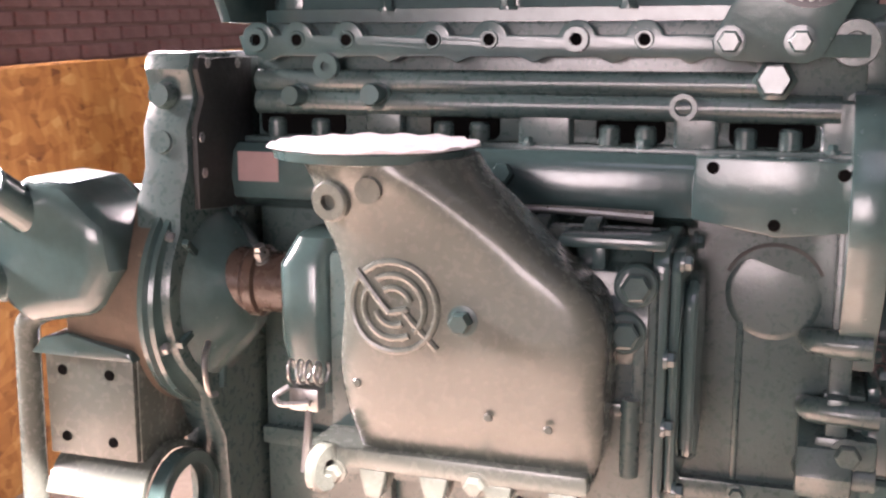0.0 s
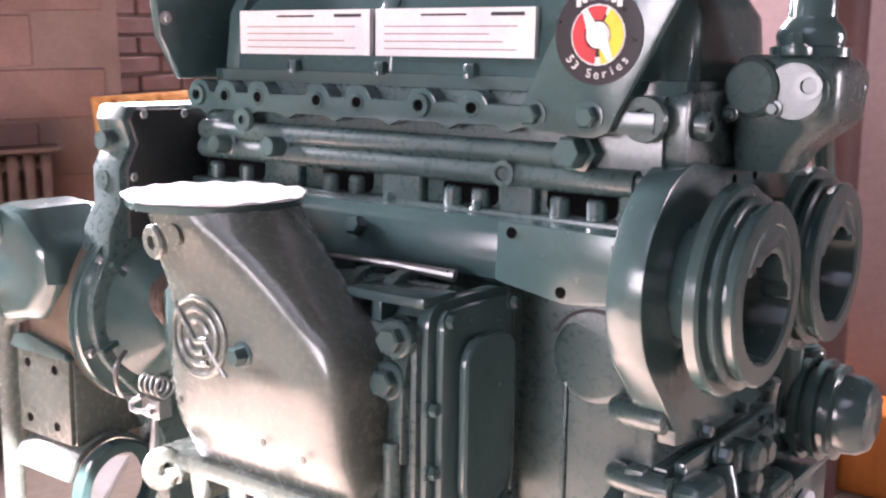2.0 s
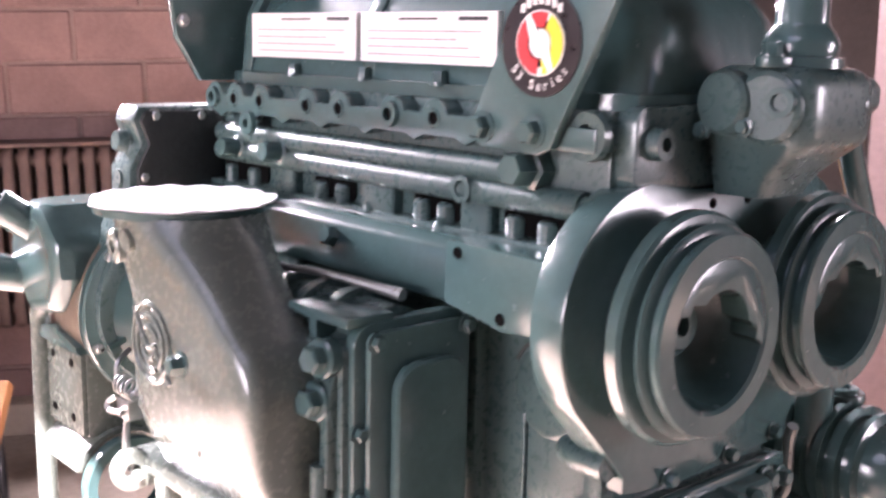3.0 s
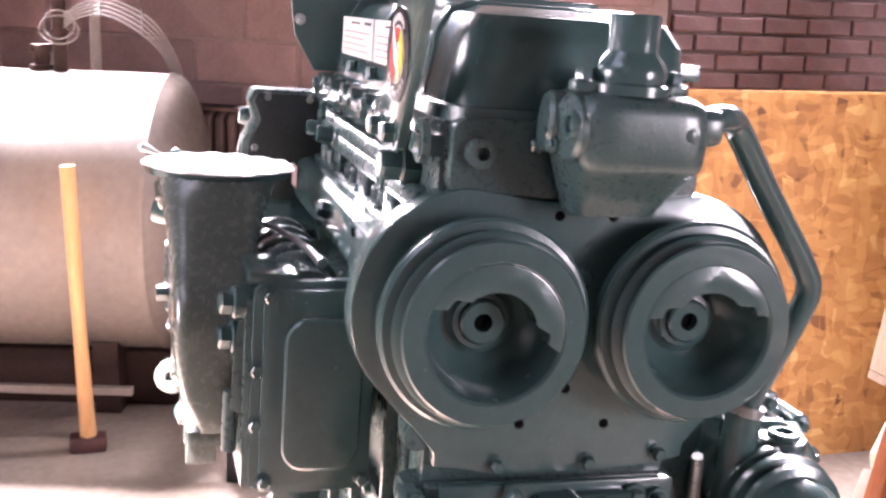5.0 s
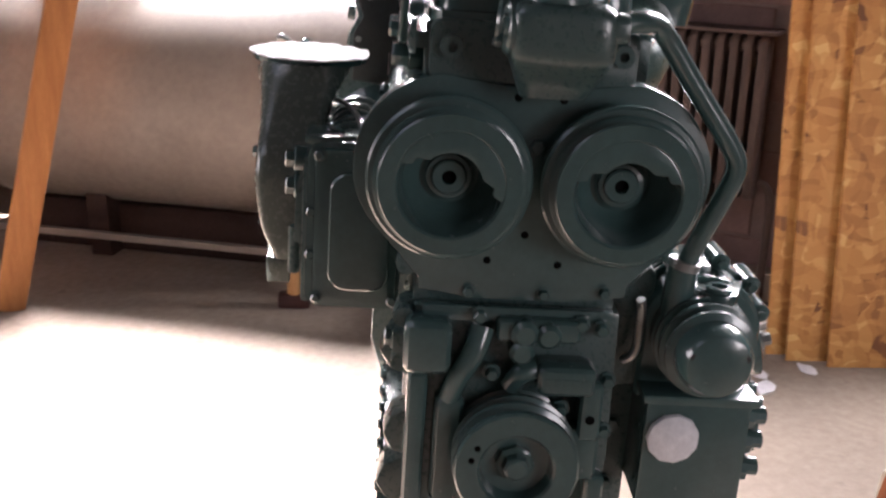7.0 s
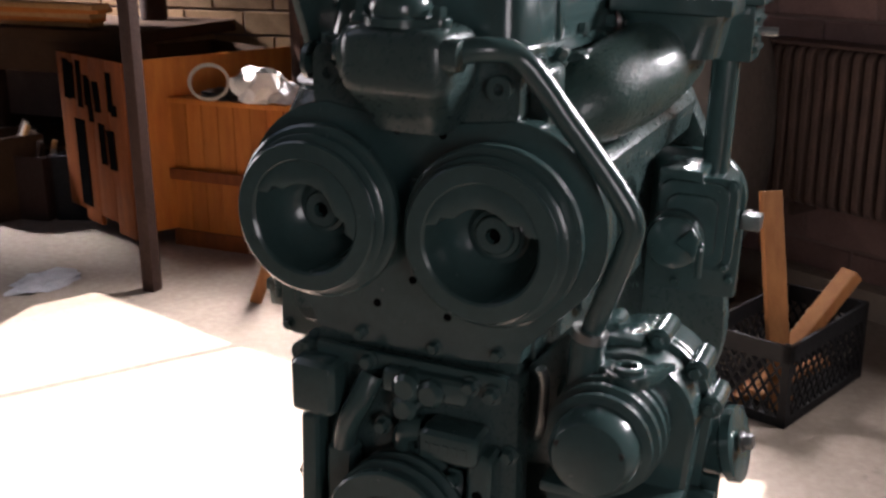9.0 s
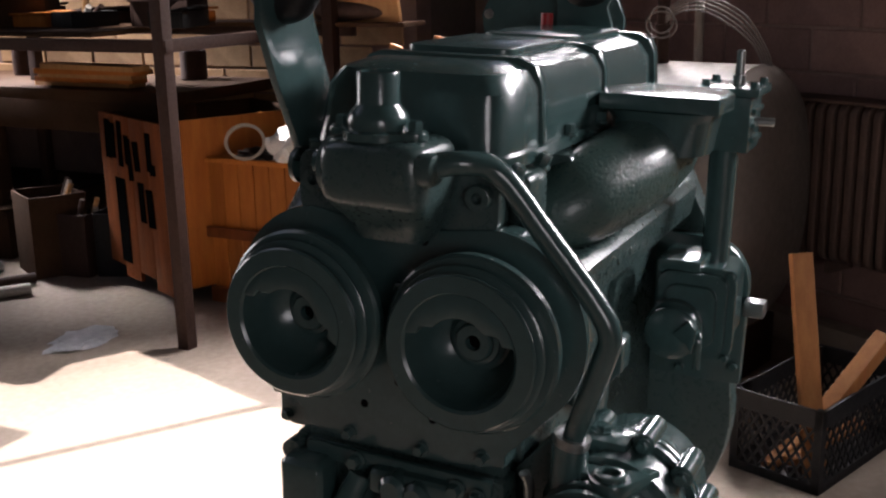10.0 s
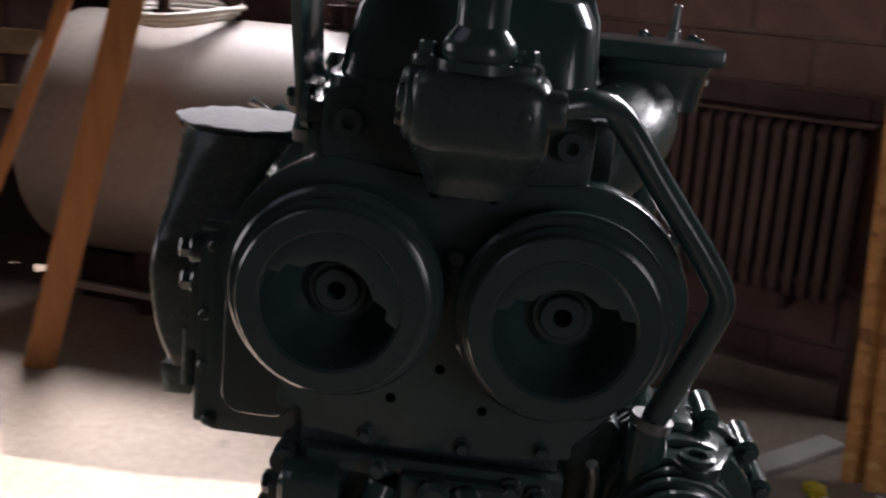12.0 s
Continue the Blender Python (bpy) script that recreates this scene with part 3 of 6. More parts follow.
for x in (-0.50, -0.375, -0.26):
    part("cover_bolt", bolt(bmesh.new(), (x, -0.133, 1.553), (0, 0, 1), 0.007, 0.012), GREEN, rocker)
    part("cover_bolt", bolt(bmesh.new(), (x + 0.03, 0.112, 1.553), (0, 0, 1), 0.007, 0.012), GREEN, rocker)
part("red_cap", cyl(bmesh.new(), (-0.60, -0.06, 1.645), (-0.60, -0.06, 1.668), 0.009), RED, rocker, "small red cap")

# lifting brackets
poly = [(-0.182, 1.521), (-0.179, 1.511), (-0.167, 1.504), (-0.102, 1.502), (-0.088, 1.508), (-0.080, 1.525), (-0.029, 1.621), (-0.004, 1.68), (-0.006, 1.71), (-0.03, 1.725), (-0.08, 1.725), (-0.1, 1.70), (-0.132, 1.622)]
bracket = part("lifting_bracket", prism(bmesh.new(), poly, "xz", -0.166, -0.156), GREEN, engine, "green lifting bracket plate", 0.002)
for x in (-0.166, -0.107):
    part("bracket_bolt", bolt(bmesh.new(), (x, -0.166, 1.521), (0, -1, 0), 0.0105, 0.012), GREEN, bracket)
badge = part("badge", lathe(bmesh.new(), [(0, 0.043), (0.0015, 0.043), (0.0015, 0)], (-0.101, -0.166, 1.592), (0, -1, 0), 40, False), BADGE, bracket, "round black badge with red and yellow ring")


def ring_piece(cx, cz, r0, r1, a0, a1, y0, y1, n=20):
    return prism(bmesh.new(), arc(cx, cz, r1, a0, a1, n) + arc(cx, cz, r0, a1, a0, n), "xz", y0, y1)


part("badge_ring", ring_piece(-0.101, 1.592, 0.019, 0.0265, 0, 359.9, -0.1682, -0.1674), WHITE, badge)
part("badge_ring", ring_piece(-0.101, 1.592, 0.013, 0.025, 70, 265, -0.1688, -0.168), RED, badge, "red half ring")
part("badge_ring", ring_piece(-0.101, 1.592, 0.013, 0.025, -80, 62, -0.1688, -0.168), YELLOW, badge, "yellow half ring")
part("badge_ring", ring_piece(-0.101, 1.592, 0.0, 0.0115, 0, 359.9, -0.1682, -0.1674), WHITE, badge)
part("badge_bar", prism(bmesh.new(), [(-0.1165, 1.6125), (-0.1125, 1.6155), (-0.0995, 1.5965), (-0.093, 1.5975), (-0.0855, 1.5715), (-0.0895, 1.5685), (-0.1025, 1.5875), (-0.109, 1.5865)], "xz", -0.1692, -0.1684), WHITE, badge, "white lightning bar")
for text, size, radius, centre, flip in (("53 Series", 0.0115, 0.0375, -90, True),):
    for k, ch in enumerate(text):
        if ch == " ":
            continue
        ang = centre + (k - (len(text) - 1) / 2) * 13
        cu = bpy.data.curves.new("letter", 'FONT')
        cu.body, cu.size, cu.align_x, cu.extrude = ch, size, 'CENTER', 0.0003
        tmp = bpy.data.objects.new("letter", cu)
        me = bpy.data.meshes.new_from_object(tmp)
        lb = bmesh.new()
        lb.from_mesh(me)
        turned(lb, Matrix.Translation((-0.101, -0.1682, 1.592)) @ pose(0, 0, 0, 90, 0, 0) @ pose(0, 0, 0, 0, 0, ang + 90) @ Matrix.Translation((0, -radius, 0)))
        bpy.data.objects.remove(tmp)
        part("badge_letter", lb, WHITE, badge)
for k in range(7):
    a = radians(90 + (k - 3) * 12)
    part("badge_mark", boxed(-0.101 + 0.034 * math.cos(a) - 0.0022, -0.101 + 0.034 * math.cos(a) + 0.0022, -0.1682, -0.1674, 1.592 + 0.034 * math.sin(a) - 0.0035, 1.592 + 0.034 * math.sin(a) + 0.0035), WHITE, badge)
rear_bracket = part("lifting_bracket", prism(bmesh.new(), [(-0.155, 1.54), (-0.185, 1.59), (-0.195, 1.66), (-0.17, 1.71), (0.02, 1.71), (0.04, 1.66), (0.04, 1.54)], "yz", -0.675, -0.662), GREEN, engine, "dark green rear lifting plate", 0.003)
for y, z in ((-0.178, 1.61), (-0.182, 1.66)):
    part("bracket_bolt", bolt(bmesh.new(), (-0.662, y, z), (1, 0, 0), 0.006, 0.006), STEEL, rear_bracket)

# front plate with two balance shaft pulleys
out = [(-0.127, 1.222), (-0.127, 1.236)] + arc(-0.10, 1.372, 0.112, 214, 96, 20) + [(-0.04, 1.474), (0.04, 1.474)] + arc(0.10, 1.372, 0.112, 84, -34, 20) + [(0.127, 1.236), (0.127, 1.222), (0.06, 1.212), (-0.06, 1.212)]
plate = part("front_plate", prism(bmesh.new(), out, "yz", -0.060, -0.026), GREEN, engine, "green front plate shaped round both pulleys", 0.003)
for y, z in ((-0.046, 1.262), (0.04, 1.26), (-0.003, 1.296), (-0.025, 1.461), (0.028, 1.461)):
    hole = lathe(bmesh.new(), [(0, 0.0048), (0.001, 0.0044), (0.001, 0.0026), (0.0004, 0.0022), (0.0004, 0)], (-0.026, y, z), (1, 0, 0), 16, False)
    part("bolt_hole", hole, HOLE, plate)
part("plate_bolt", bolt(bmesh.new(), (-0.026, 0.002, 1.405), (1, 0, 0), 0.0095, 0.010), GREEN, plate)
for y in (-0.066, 0.026, 0.1):
    part("plate_bolt", bolt(bmesh.new(), (-0.026, y, 1.228 - 0.006 * (abs(y) < 0.08)), (1, 0, 0), 0.007, 0.01), GREEN, plate)


def balance_pulley(y, a0, a1):
    z = 1.37
    prof = [(-0.03, 0.06), (-0.012, 0.064), (0.001, 0.068), (0.001, 0.093), (0.003, 0.096), (0.013, 0.096), (0.016, 0.093), (0.018, 0.080), (0.021, 0.080), (0.023, 0.0865), (0.026, 0.0875), (0.028, 0.085), (0.0295, 0.077), (0.0325, 0.077), (0.034, 0.081), (0.040, 0.0825), (0.042, 0.0805), (0.0425, 0.0635), (0.040, 0.0605), (0.014, 0.056), (0.000, 0.05), (-0.012, 0.034), (-0.006, 0.0)]
    p = part("balance_pulley", lathe(bmesh.new(), prof, (0, y, z), (1, 0, 0), 64), GREEN, engine, "double-groove green pulley with a hollow face")
    w = prism(bmesh.new(), arc(y, z, 0.062, a0, a1, 24) + arc(y, z, 0.049, a1 - 5, a1 - 16, 5) + arc(y, z, 0.037, a1 - 28, a0 + 28, 20) + arc(y, z, 0.049, a0 + 16, a0 + 5, 5), "yz", 0.016, 0.0418)
    part("counterweight", w, GREEN, p, "", 0.002)
    part("hub_nut", lathe(bmesh.new(), [(-0.012, 0.031), (-0.008, 0.031), (-0.006, 0.027), (-0.002, 0.026), (-0.001, 0.021), (-0.006, 0.0205), (-0.008, 0)], (0, y, z), (1, 0, 0), 28, False), GREEN, p)
    n = lathe(bmesh.new(), [(-0.006, 0.0205), (0.003, 0.0205), (0.005, 0.0185), (0.005, 0.0085), (-0.004, 0.0075), (-0.004, 0)], (0, y, z), (1, 0, 0), 24, False)
    hb = part("hub_bolt", n, GREEN, p)
    part("hub_socket", cyl(bmesh.new(), (-0.004, y, z), (-0.0025, y, z), 0.0074, None, 16), HOLE, hb, "dark bolt socket")
    return p


balance_pulley(-0.1, -16, 158)
balance_pulley(0.1, 14, 168)

# thermostat housing and outlet neck
bm = loft(bmesh.new(), [(1.470, -0.03, 0.022, -0.028, 0.046, 5), (1.490, -0.03, 0.034, -0.036, 0.056, 5), (1.512, -0.03, 0.060, -0.044, 0.064, 6), (1.524, -0.03, 0.068, -0.047, 0.067, 6), (1.560, -0.03, 0.069, -0.048, 0.067, 6), (1.573, -0.028, 0.064, -0.044, 0.062, 5), (1.578, -0.02, 0.054, -0.036, 0.052, 4)], 72, 3)
therm = part("thermostat_housing", bm, GREEN_CAST, engine, "cast green thermostat housing")
part("side_flange", lathe(bmesh.new(), [(-0.012, 0.028), (0.006, 0.0265), (0.010, 0.023), (0.010, 0)], (-0.004, -0.048, 1.548), (-0.15, -1, 0.05), 36, False), GREEN_CAST, therm)
part("side_lobe", lathe(bmesh.new(), [(-0.03, 0.03), (0.003, 0.029), (0.006, 0.025), (0.006, 0.0)], (0.034, -0.047, 1.546), (0.05, -1, 0), 32, False), GREEN_CAST, therm, "rounded side lobe")
part("drain_plug", lathe(bmesh.new(), [(-0.004, 0.0125), (0.003, 0.012), (0.003, 0.0075), (-0.001, 0.0065), (-0.001, 0)], (0.048, -0.053, 1.551), (0.05, -1, 0), 20, False), GREEN, therm)
for x, z in ((-0.022, 1.524), (0.018, 1.53)):
    part("flange_bolt", bolt(bmesh.new(), (x, -0.055, z), (0, -1, 0), 0.006, 0.006), GREEN, therm)
part("drain_plug", bolt(bmesh.new(), (0.067, 0.045, 1.548), (1, 0, 0), 0.006, 0.003), GREEN_CAST, therm)
part("pipe_lug", prism(bmesh.new(), round_rect(0.03, 0.064, 1.538, 1.57, 0.012), "xz", 0.05, 0.078), GREEN_CAST, therm, "", 0.006)
neck = lathe(bmesh.new(), [(0, 0.036), (0.008, 0.036), (0.010, 0.030), (0.018, 0.0315), (0.026, 0.0285), (0.033, 0.0225), (0.036, 0.0215), (0.0635, 0.0215), (0.0655, 0.0205), (0.0655, 0.0185), (0.03, 0.018), (0.03, 0)], (0.028, 0.003, 1.577), (0, 0, 1), 40, False)
neck = part("outlet_neck", neck, GREEN, therm, "upright round water outlet")
part("neck_flange", prism(bmesh.new(), arc(0.028, 0.043, 0.014, 20, 160, 8) + arc(0.028, -0.037, 0.014, 200, 340, 8), "xy", 1.577, 1.586), GREEN, neck, "", 0.002)
for x, y in ((0.028, -0.038), (0.028, 0.044)):
    part("neck_bolt", bolt(bmesh.new(), (x, y, 1.586), (0, 0, 1), 0.008, 0.011), GREEN, neck)
part("head_end", prism(bmesh.new(), round_rect(-0.13, 0.11, 1.475, 1.545, 0.015), "yz", -0.06, -0.03), GREEN_CAST, engine, "end cover of the cylinder head", 0.004)
for y in (-0.105, 0.09):
    part("end_boss", lathe(bmesh.new(), [(0, 0.014), (0.012, 0.013), (0.012, 0.006), (0.002, 0.006), (0.002, 0)], (-0.03, y, 1.515), (1, 0, 0), 20, False), GREEN_CAST, engine)

# bypass pipe down to the water pump
pipe = part("bypass_pipe", tube(bmesh.new(), [(0.04, 0.068, 1.556), (0.028, 0.096, 1.560), (0.006, 0.124, 1.549), (-0.006, 0.17, 1.491), (-0.014, 0.222, 1.425), (-0.017, 0.237, 1.395), (-0.021, 0.23, 1.363), (-0.031, 0.209, 1.3), (-0.036, 0.197, 1.262)], 0.0125, 16, 8), GREEN, engine, "bent green bypass pipe")
part("hose_clamp", cyl(bmesh.new(), (-0.036, 0.196, 1.262), (-0.036, 0.198, 1.272), 0.020), STEEL, pipe)
part("hose_stub", cyl(bmesh.new(), (-0.036, 0.194, 1.165), (-0.036, 0.196, 1.265), 0.021, 0.019, 24), GREEN, pipe)

# roots blower on the block's side
bm = bmesh.new()
box(bm, -0.50, -0.205, -0.285, -0.15, 1.125, 1.335)
blower = part("blower", bm, GREEN_CAST, engine, "ribbed green roots blower", 0.006)
for x in (-0.27, -0.315, -0.36, -0.41, -0.46):
    part("blower_rib", prism(bmesh.new(), [(-0.285, 1.33)] + arc(-0.222, 1.325, 0.045, 180, 0, 10) + [(-0.155, 1.33)], "yz", x - 0.007, x + 0.007), GREEN_CAST, blower, "", 0.002)
part("blower_rotor_bulge", cyl(bmesh.new(), (-0.49, -0.222, 1.322), (-0.215, -0.222, 1.322), 0.040, None, 28), GREEN_CAST, blower)
ep = part("blower_end_plate", prism(bmesh.new(), round_rect(-0.278, -0.148, 1.122, 1.356, 0.022), "yz", -0.212, -0.198), GREEN, blower, "", 0.003)
part("blower_end_cover", prism(bmesh.new(), round_rect(-0.268, -0.152, 1.132, 1.349, 0.018), "yz", -0.198, -0.188), GREEN, blower, "dark green end cover with a raised panel", 0.005)
part("cover_panel", prism(bmesh.new(), round_rect(-0.247, -0.164, 1.155, 1.32, 0.026), "yz", -0.188, -0.176), GREEN, blower, "", 0.007, 3)
for y, z in ((-0.262, 1.341), (-0.158, 1.341), (-0.262, 1.14), (-0.158, 1.14), (-0.272, 1.26), (-0.272, 1.2)):
    part("end_bolt", bolt(bmesh.new(), (-0.188 if y > -0.27 else -0.198, y, z), (1, 0, 0), 0.007, 0.008), GREEN, blower)
for x, z in ((-0.224, 1.325), (-0.232, 1.285)):
    plug = part("relief_plug", lathe(bmesh.new(), [(0, 0.018), (0.014, 0.018), (0.016, 0.016), (0.016, 0)], (x, -0.283, z), (0.15, -1, 0.05), 24, False), GREEN, blower)
    part("plug_head", lathe(bmesh.new(), [(0.015, 0.0125), (0.026, 0.0125), (0.028, 0.010), (0.028, 0)], (x, -0.283, z), (0.15, -1, 0.05), 6, False), GREEN, plug)
part("pocket_stud", cyl(bmesh.new(), (-0.223, -0.296, 1.163), (-0.223, -0.296, 1.23), 0.008, None, 14), GREEN_CAST, blower)
part("link_rod", tube(bmesh.new(), [(-0.40, -0.262, 1.372), (-0.385, -0.245, 1.374), (-0.31, -0.222, 1.374), (-0.222, -0.205, 1.368)], [0.0035, 0.0035, 0.0035, 0.006], 10, 4), STEEL, blower, "bright steel link rod")
part("blower_barrel", cyl(bmesh.new(), (-0.46, -0.235, 1.285), (-0.212, -0.235, 1.285), 0.058, None, 36), GREEN_CAST, blower)
part("top_bracket", boxed(-0.29, -0.20, -0.283, -0.232, 1.352, 1.362), GREEN, blower, "", 0.003)
part("top_bracket", boxed(-0.262, -0.25, -0.28, -0.236, 1.33, 1.361), GREEN, blower, "", 0.003)
for x, z0, z1 in ((-0.218, 1.205, 1.30), (-0.296, 1.27, 1.35)):
    part("pocket_rib", prism(bmesh.new(), [(-0.283, z0), (-0.296, z0 + 0.006), (-0.294, z1 - 0.008), (-0.283, z1)], "yz", x - 0.005, x + 0.005), GREEN_CAST, blower, "", 0.002)
part("pocket_rib", boxed(-0.31, -0.214, -0.294, -0.284, 1.212, 1.224), GREEN_CAST, blower, "", 0.003)
# base flange with scalloped lugs
bm = boxed(-0.50, -0.25, -0.338, -0.14, 1.155, 1.173)
base = part("blower_base", bm, GREEN_GREY, engine, "blower base flange with bolted lugs", 0.004)
for k in range(5):
    x = -0.497 + 0.056 * k
    part("base_lug", prism(bmesh.new(), [(x - 0.010, 1.156), (x - 0.004, 1.130), (x + 0.010, 1.130), (x + 0.016, 1.156)], "xz", -0.338, -0.305), GREEN_GREY, base, "", 0.003)
for x, z in ((-0.488, 1.163), (-0.475, 1.150), (-0.345, 1.155)):
    part("lug_bolt", bolt(bmesh.new(), (x, -0.336, z), (0, -1, -0.2), 0.009, 0.009), GREEN_GREY, base)


# air inlet housing
INLET = [(1.172, -0.455, -0.246, -0.327, -0.285, 8), (1.19, -0.459, -0.240, -0.335, -0.272, 8), (1.215, -0.462, -0.238, -0.346, -0.27, 8), (1.25, -0.464, -0.237, -0.353, -0.27, 8), (1.28, -0.462, -0.236, -0.357, -0.268, 7), (1.30, -0.460, -0.238, -0.357, -0.268, 7), (1.325, -0.461, -0.250, -0.357, -0.266, 6), (1.35, -0.468, -0.280, -0.358, -0.262, 5), (1.375, -0.481, -0.307, -0.361, -0.256, 4), (1.40, -0.490, -0.334, -0.366, -0.245, 3), (1.415, -0.500, -0.348, -0.370, -0.236, 2.4), (1.428, -0.510, -0.356, -0.372, -0.23, 2.1)]


def inlet_y(x, z):
    """The outer face of the inlet housing at x, z."""
    for p, q in zip(INLET, INLET[1:]):
        if p[0] <= z <= q[0]:
            f = (z - p[0]) / (q[0] - p[0])
            _, x0, x1, y0, y1, n = [u * (1 - f) + v * f for u, v in zip(p, q)]
            u = min(0.98, abs(2 * x - x0 - x1) / (x1 - x0))
            return (y0 + y1) / 2 - (y1 - y0) / 2 * (1 - u ** n) ** (1 / n)


bm = loft(bmesh.new(), INLET, 120, 5)
inlet = part("air_inlet_housing", bm, GREEN_GREY, engine, "grey-green cast air inlet housing with a ring emblem")
flange = lathe(bmesh.new(), [(0, 0.08), (0.002, 0.086), (0.009, 0.087), (0.0115, 0.085)], (-0.448, -0.298, 1.4235), (0, 0, 1), 56)
part("inlet_flange", flange, GREEN, inlet, "round inlet flange")
tape = bmesh.new()
rim = [(0.0895 + 0.0022 * math.sin(7 * a) + 0.0012 * math.sin(17 * a)) for a in (2 * math.pi * k / 60 for k in range(60))]
top = [tape.verts.new((-0.448 + rim[k] * math.cos(2 * math.pi * k / 60), -0.298 + rim[k] * math.sin(2 * math.pi * k / 60), 1.4365 + 0.0012 * math.sin(k * 1.7))) for k in range(60)]
low = [tape.verts.new((v.co.x, v.co.y, 1.4345)) for v in top]
mid = tape.verts.new((-0.448, -0.298, 1.4385))
for k in range(60):
    tape.faces.new((top[k], top[(k + 1) % 60], mid))
    tape.faces.new((low[k], low[(k + 1) % 60], top[(k + 1) % 60], top[k]))
part("tape_cover", tape, PAPER, inlet, "white paper taped over the opening")
part("inlet_boss", lathe(bmesh.new(), [(-0.012, 0.018), (0.006, 0.017), (0.008, 0.015), (0.008, 0.007), (0.002, 0.007), (0.002, 0)], (-0.46, inlet_y(-0.46, 1.394), 1.394), (-0.15, -1, -0.1), 28, False), GREEN_GREY, inlet)
part("inlet_boss", lathe(bmesh.new(), [(-0.01, 0.012), (0.005, 0.011), (0.005, 0)], (-0.425, inlet_y(-0.425, 1.405), 1.405), (0, -1, -0.1), 20, False), GREEN_GREY, inlet)
part("inlet_bolt", bolt(bmesh.new(), (-0.350, -0.3565, 1.301), (0, -1, 0), 0.0095, 0.014), GREEN, inlet)
for x, z in ((-0.445, 1.238), (-0.28, 1.215), (-0.33, 1.22)):
    part("casting_dimple", lathe(bmesh.new(), [(0, 0.004), (0.0008, 0.003), (0.0008, 0)], (x, -0.3515, z), (0, -1, 0), 12, False), GREEN_GREY, inlet)


def emblem_arc(r, a0, a1):
    pts = [(-0.409 + r * math.cos(radians(a0 + (a1 - a0) * k / 14)), 1.308 + r * math.sin(radians(a0 + (a1 - a0) * k / 14))) for k in range(15)]
    return tube(bmesh.new(), [(x, inlet_y(x, z), z) for x, z in pts], 0.0032, 8, 2)


for r, a0, a1 in ((0.0375, -58, 132), (0.0375, 140, 308), (0.0265, -48, 122), (0.0265, 150, 300), (0.0155, 20, 120), (0.0155, 195, 300)):
    part("emblem_ring", emblem_arc(r, a0, a1), GREEN_GREY, inlet)
part("emblem_bar", tube(bmesh.new(), [(-0.442, inlet_y(-0.442, 1.337), 1.337), (-0.428, inlet_y(-0.428, 1.320), 1.320), (-0.413, inlet_y(-0.413, 1.303), 1.303)], 0.0034, 8), GREEN_GREY, inlet)
part("emblem_bar", tube(bmesh.new(), [(-0.413, inlet_y(-0.413, 1.303), 1.303), (-0.398, inlet_y(-0.398, 1.306), 1.306), (-0.3985, inlet_y(-0.3985, 1.303), 1.303), (-0.372, inlet_y(-0.372, 1.275), 1.275)], 0.0034, 8), GREEN_GREY, inlet)
# eye lug low on the far side
part("eye_lug", lathe(bmesh.new(), [(0, 0.008), (0, 0.02), (0.002, 0.022), (0.010, 0.022), (0.012, 0.02), (0.012, 0.008), (0, 0.008)], (-0.485, -0.345, 1.157), (1, -0.25, 0), 24, False), GREEN_GREY, inlet)
# butterfly latch on the inlet
coil = [(-0.515 + 0.0012 * k, -0.338 + 0.010 * math.cos(k * 0.9), 1.238 + 0.010 * math.sin(k * 0.9)) for k in range(30)]
part("latch_spring", tube(bmesh.new(), coil, 0.0016, 6, 2), STEEL, inlet, "small steel coil spring")
part("latch", boxed(-0.512, -0.484, -0.346, -0.328, 1.205, 1.226), STEEL, inlet, "small steel latch", 0.003)
part("latch", tube(bmesh.new(), [(-0.512, -0.345, 1.226), (-0.522, -0.35, 1.218), (-0.516, -0.352, 1.212), (-0.49, -0.35, 1.215)], 0.0028, 8), STEEL, inlet)
part("latch_lever", tube(bmesh.new(), [(-0.494, -0.343, 1.208), (-0.495, -0.344, 1.185), (-0.498, -0.344, 1.15)], [0.003, 0.004, 0.005], 8), STEEL, inlet)
part("blower_rear_cover", loft(bmesh.new(), [(1.20, -0.545, -0.495, -0.28, -0.16, 4), (1.25, -0.556, -0.495, -0.288, -0.155, 4), (1.32, -0.556, -0.495, -0.288, -0.155, 4), (1.345, -0.545, -0.495, -0.275, -0.165, 3)], 40), GREEN, blower, "rounded green rear cover")
part("drive_sleeve", lathe(bmesh.new(), [(0, 0.034), (0.035, 0.032), (0.04, 0.036), (0.05, 0.036), (0.052, 0.031), (0.10, 0.031)], (-0.655, -0.205, 1.285), (1, 0, 0), 32), BROWN_HOSE, engine, "brown drive coupling sleeve")
for z in (1.309, 1.315):
    part("sleeve_bolt", bolt(bmesh.new(), (-0.60, -0.222, z), (0, -0.6, 1), 0.006, 0.012), STEEL, engine)

# flywheel housing with the round drive cover
out = [(-0.10, 1.512), (-0.238, 1.512), (-0.246, 1.495), (-0.236, 1.468), (-0.252, 1.44), (-0.252, 1.40), (-0.268, 1.37)] + arc(-0.19, 1.275, 0.105, 140, 230, 10) + [(-0.235, 1.17), (-0.20, 1.11), (-0.195, 1.05), (-0.19, 0.98), (-0.19, 0.88), (-0.15, 0.75), (0.0, 0.80)] + arc(0.0, 1.05, 0.25, -75, 10, 16) + [(0.24, 1.2), (0.22, 1.3), (0.16, 1.42), (0.12, 1.512)]
fw = part("flywheel_housing", prism(bmesh.new(), out, "yz", -0.71, -0.66), GREEN_CAST, engine, "large green flywheel housing", 0.006)
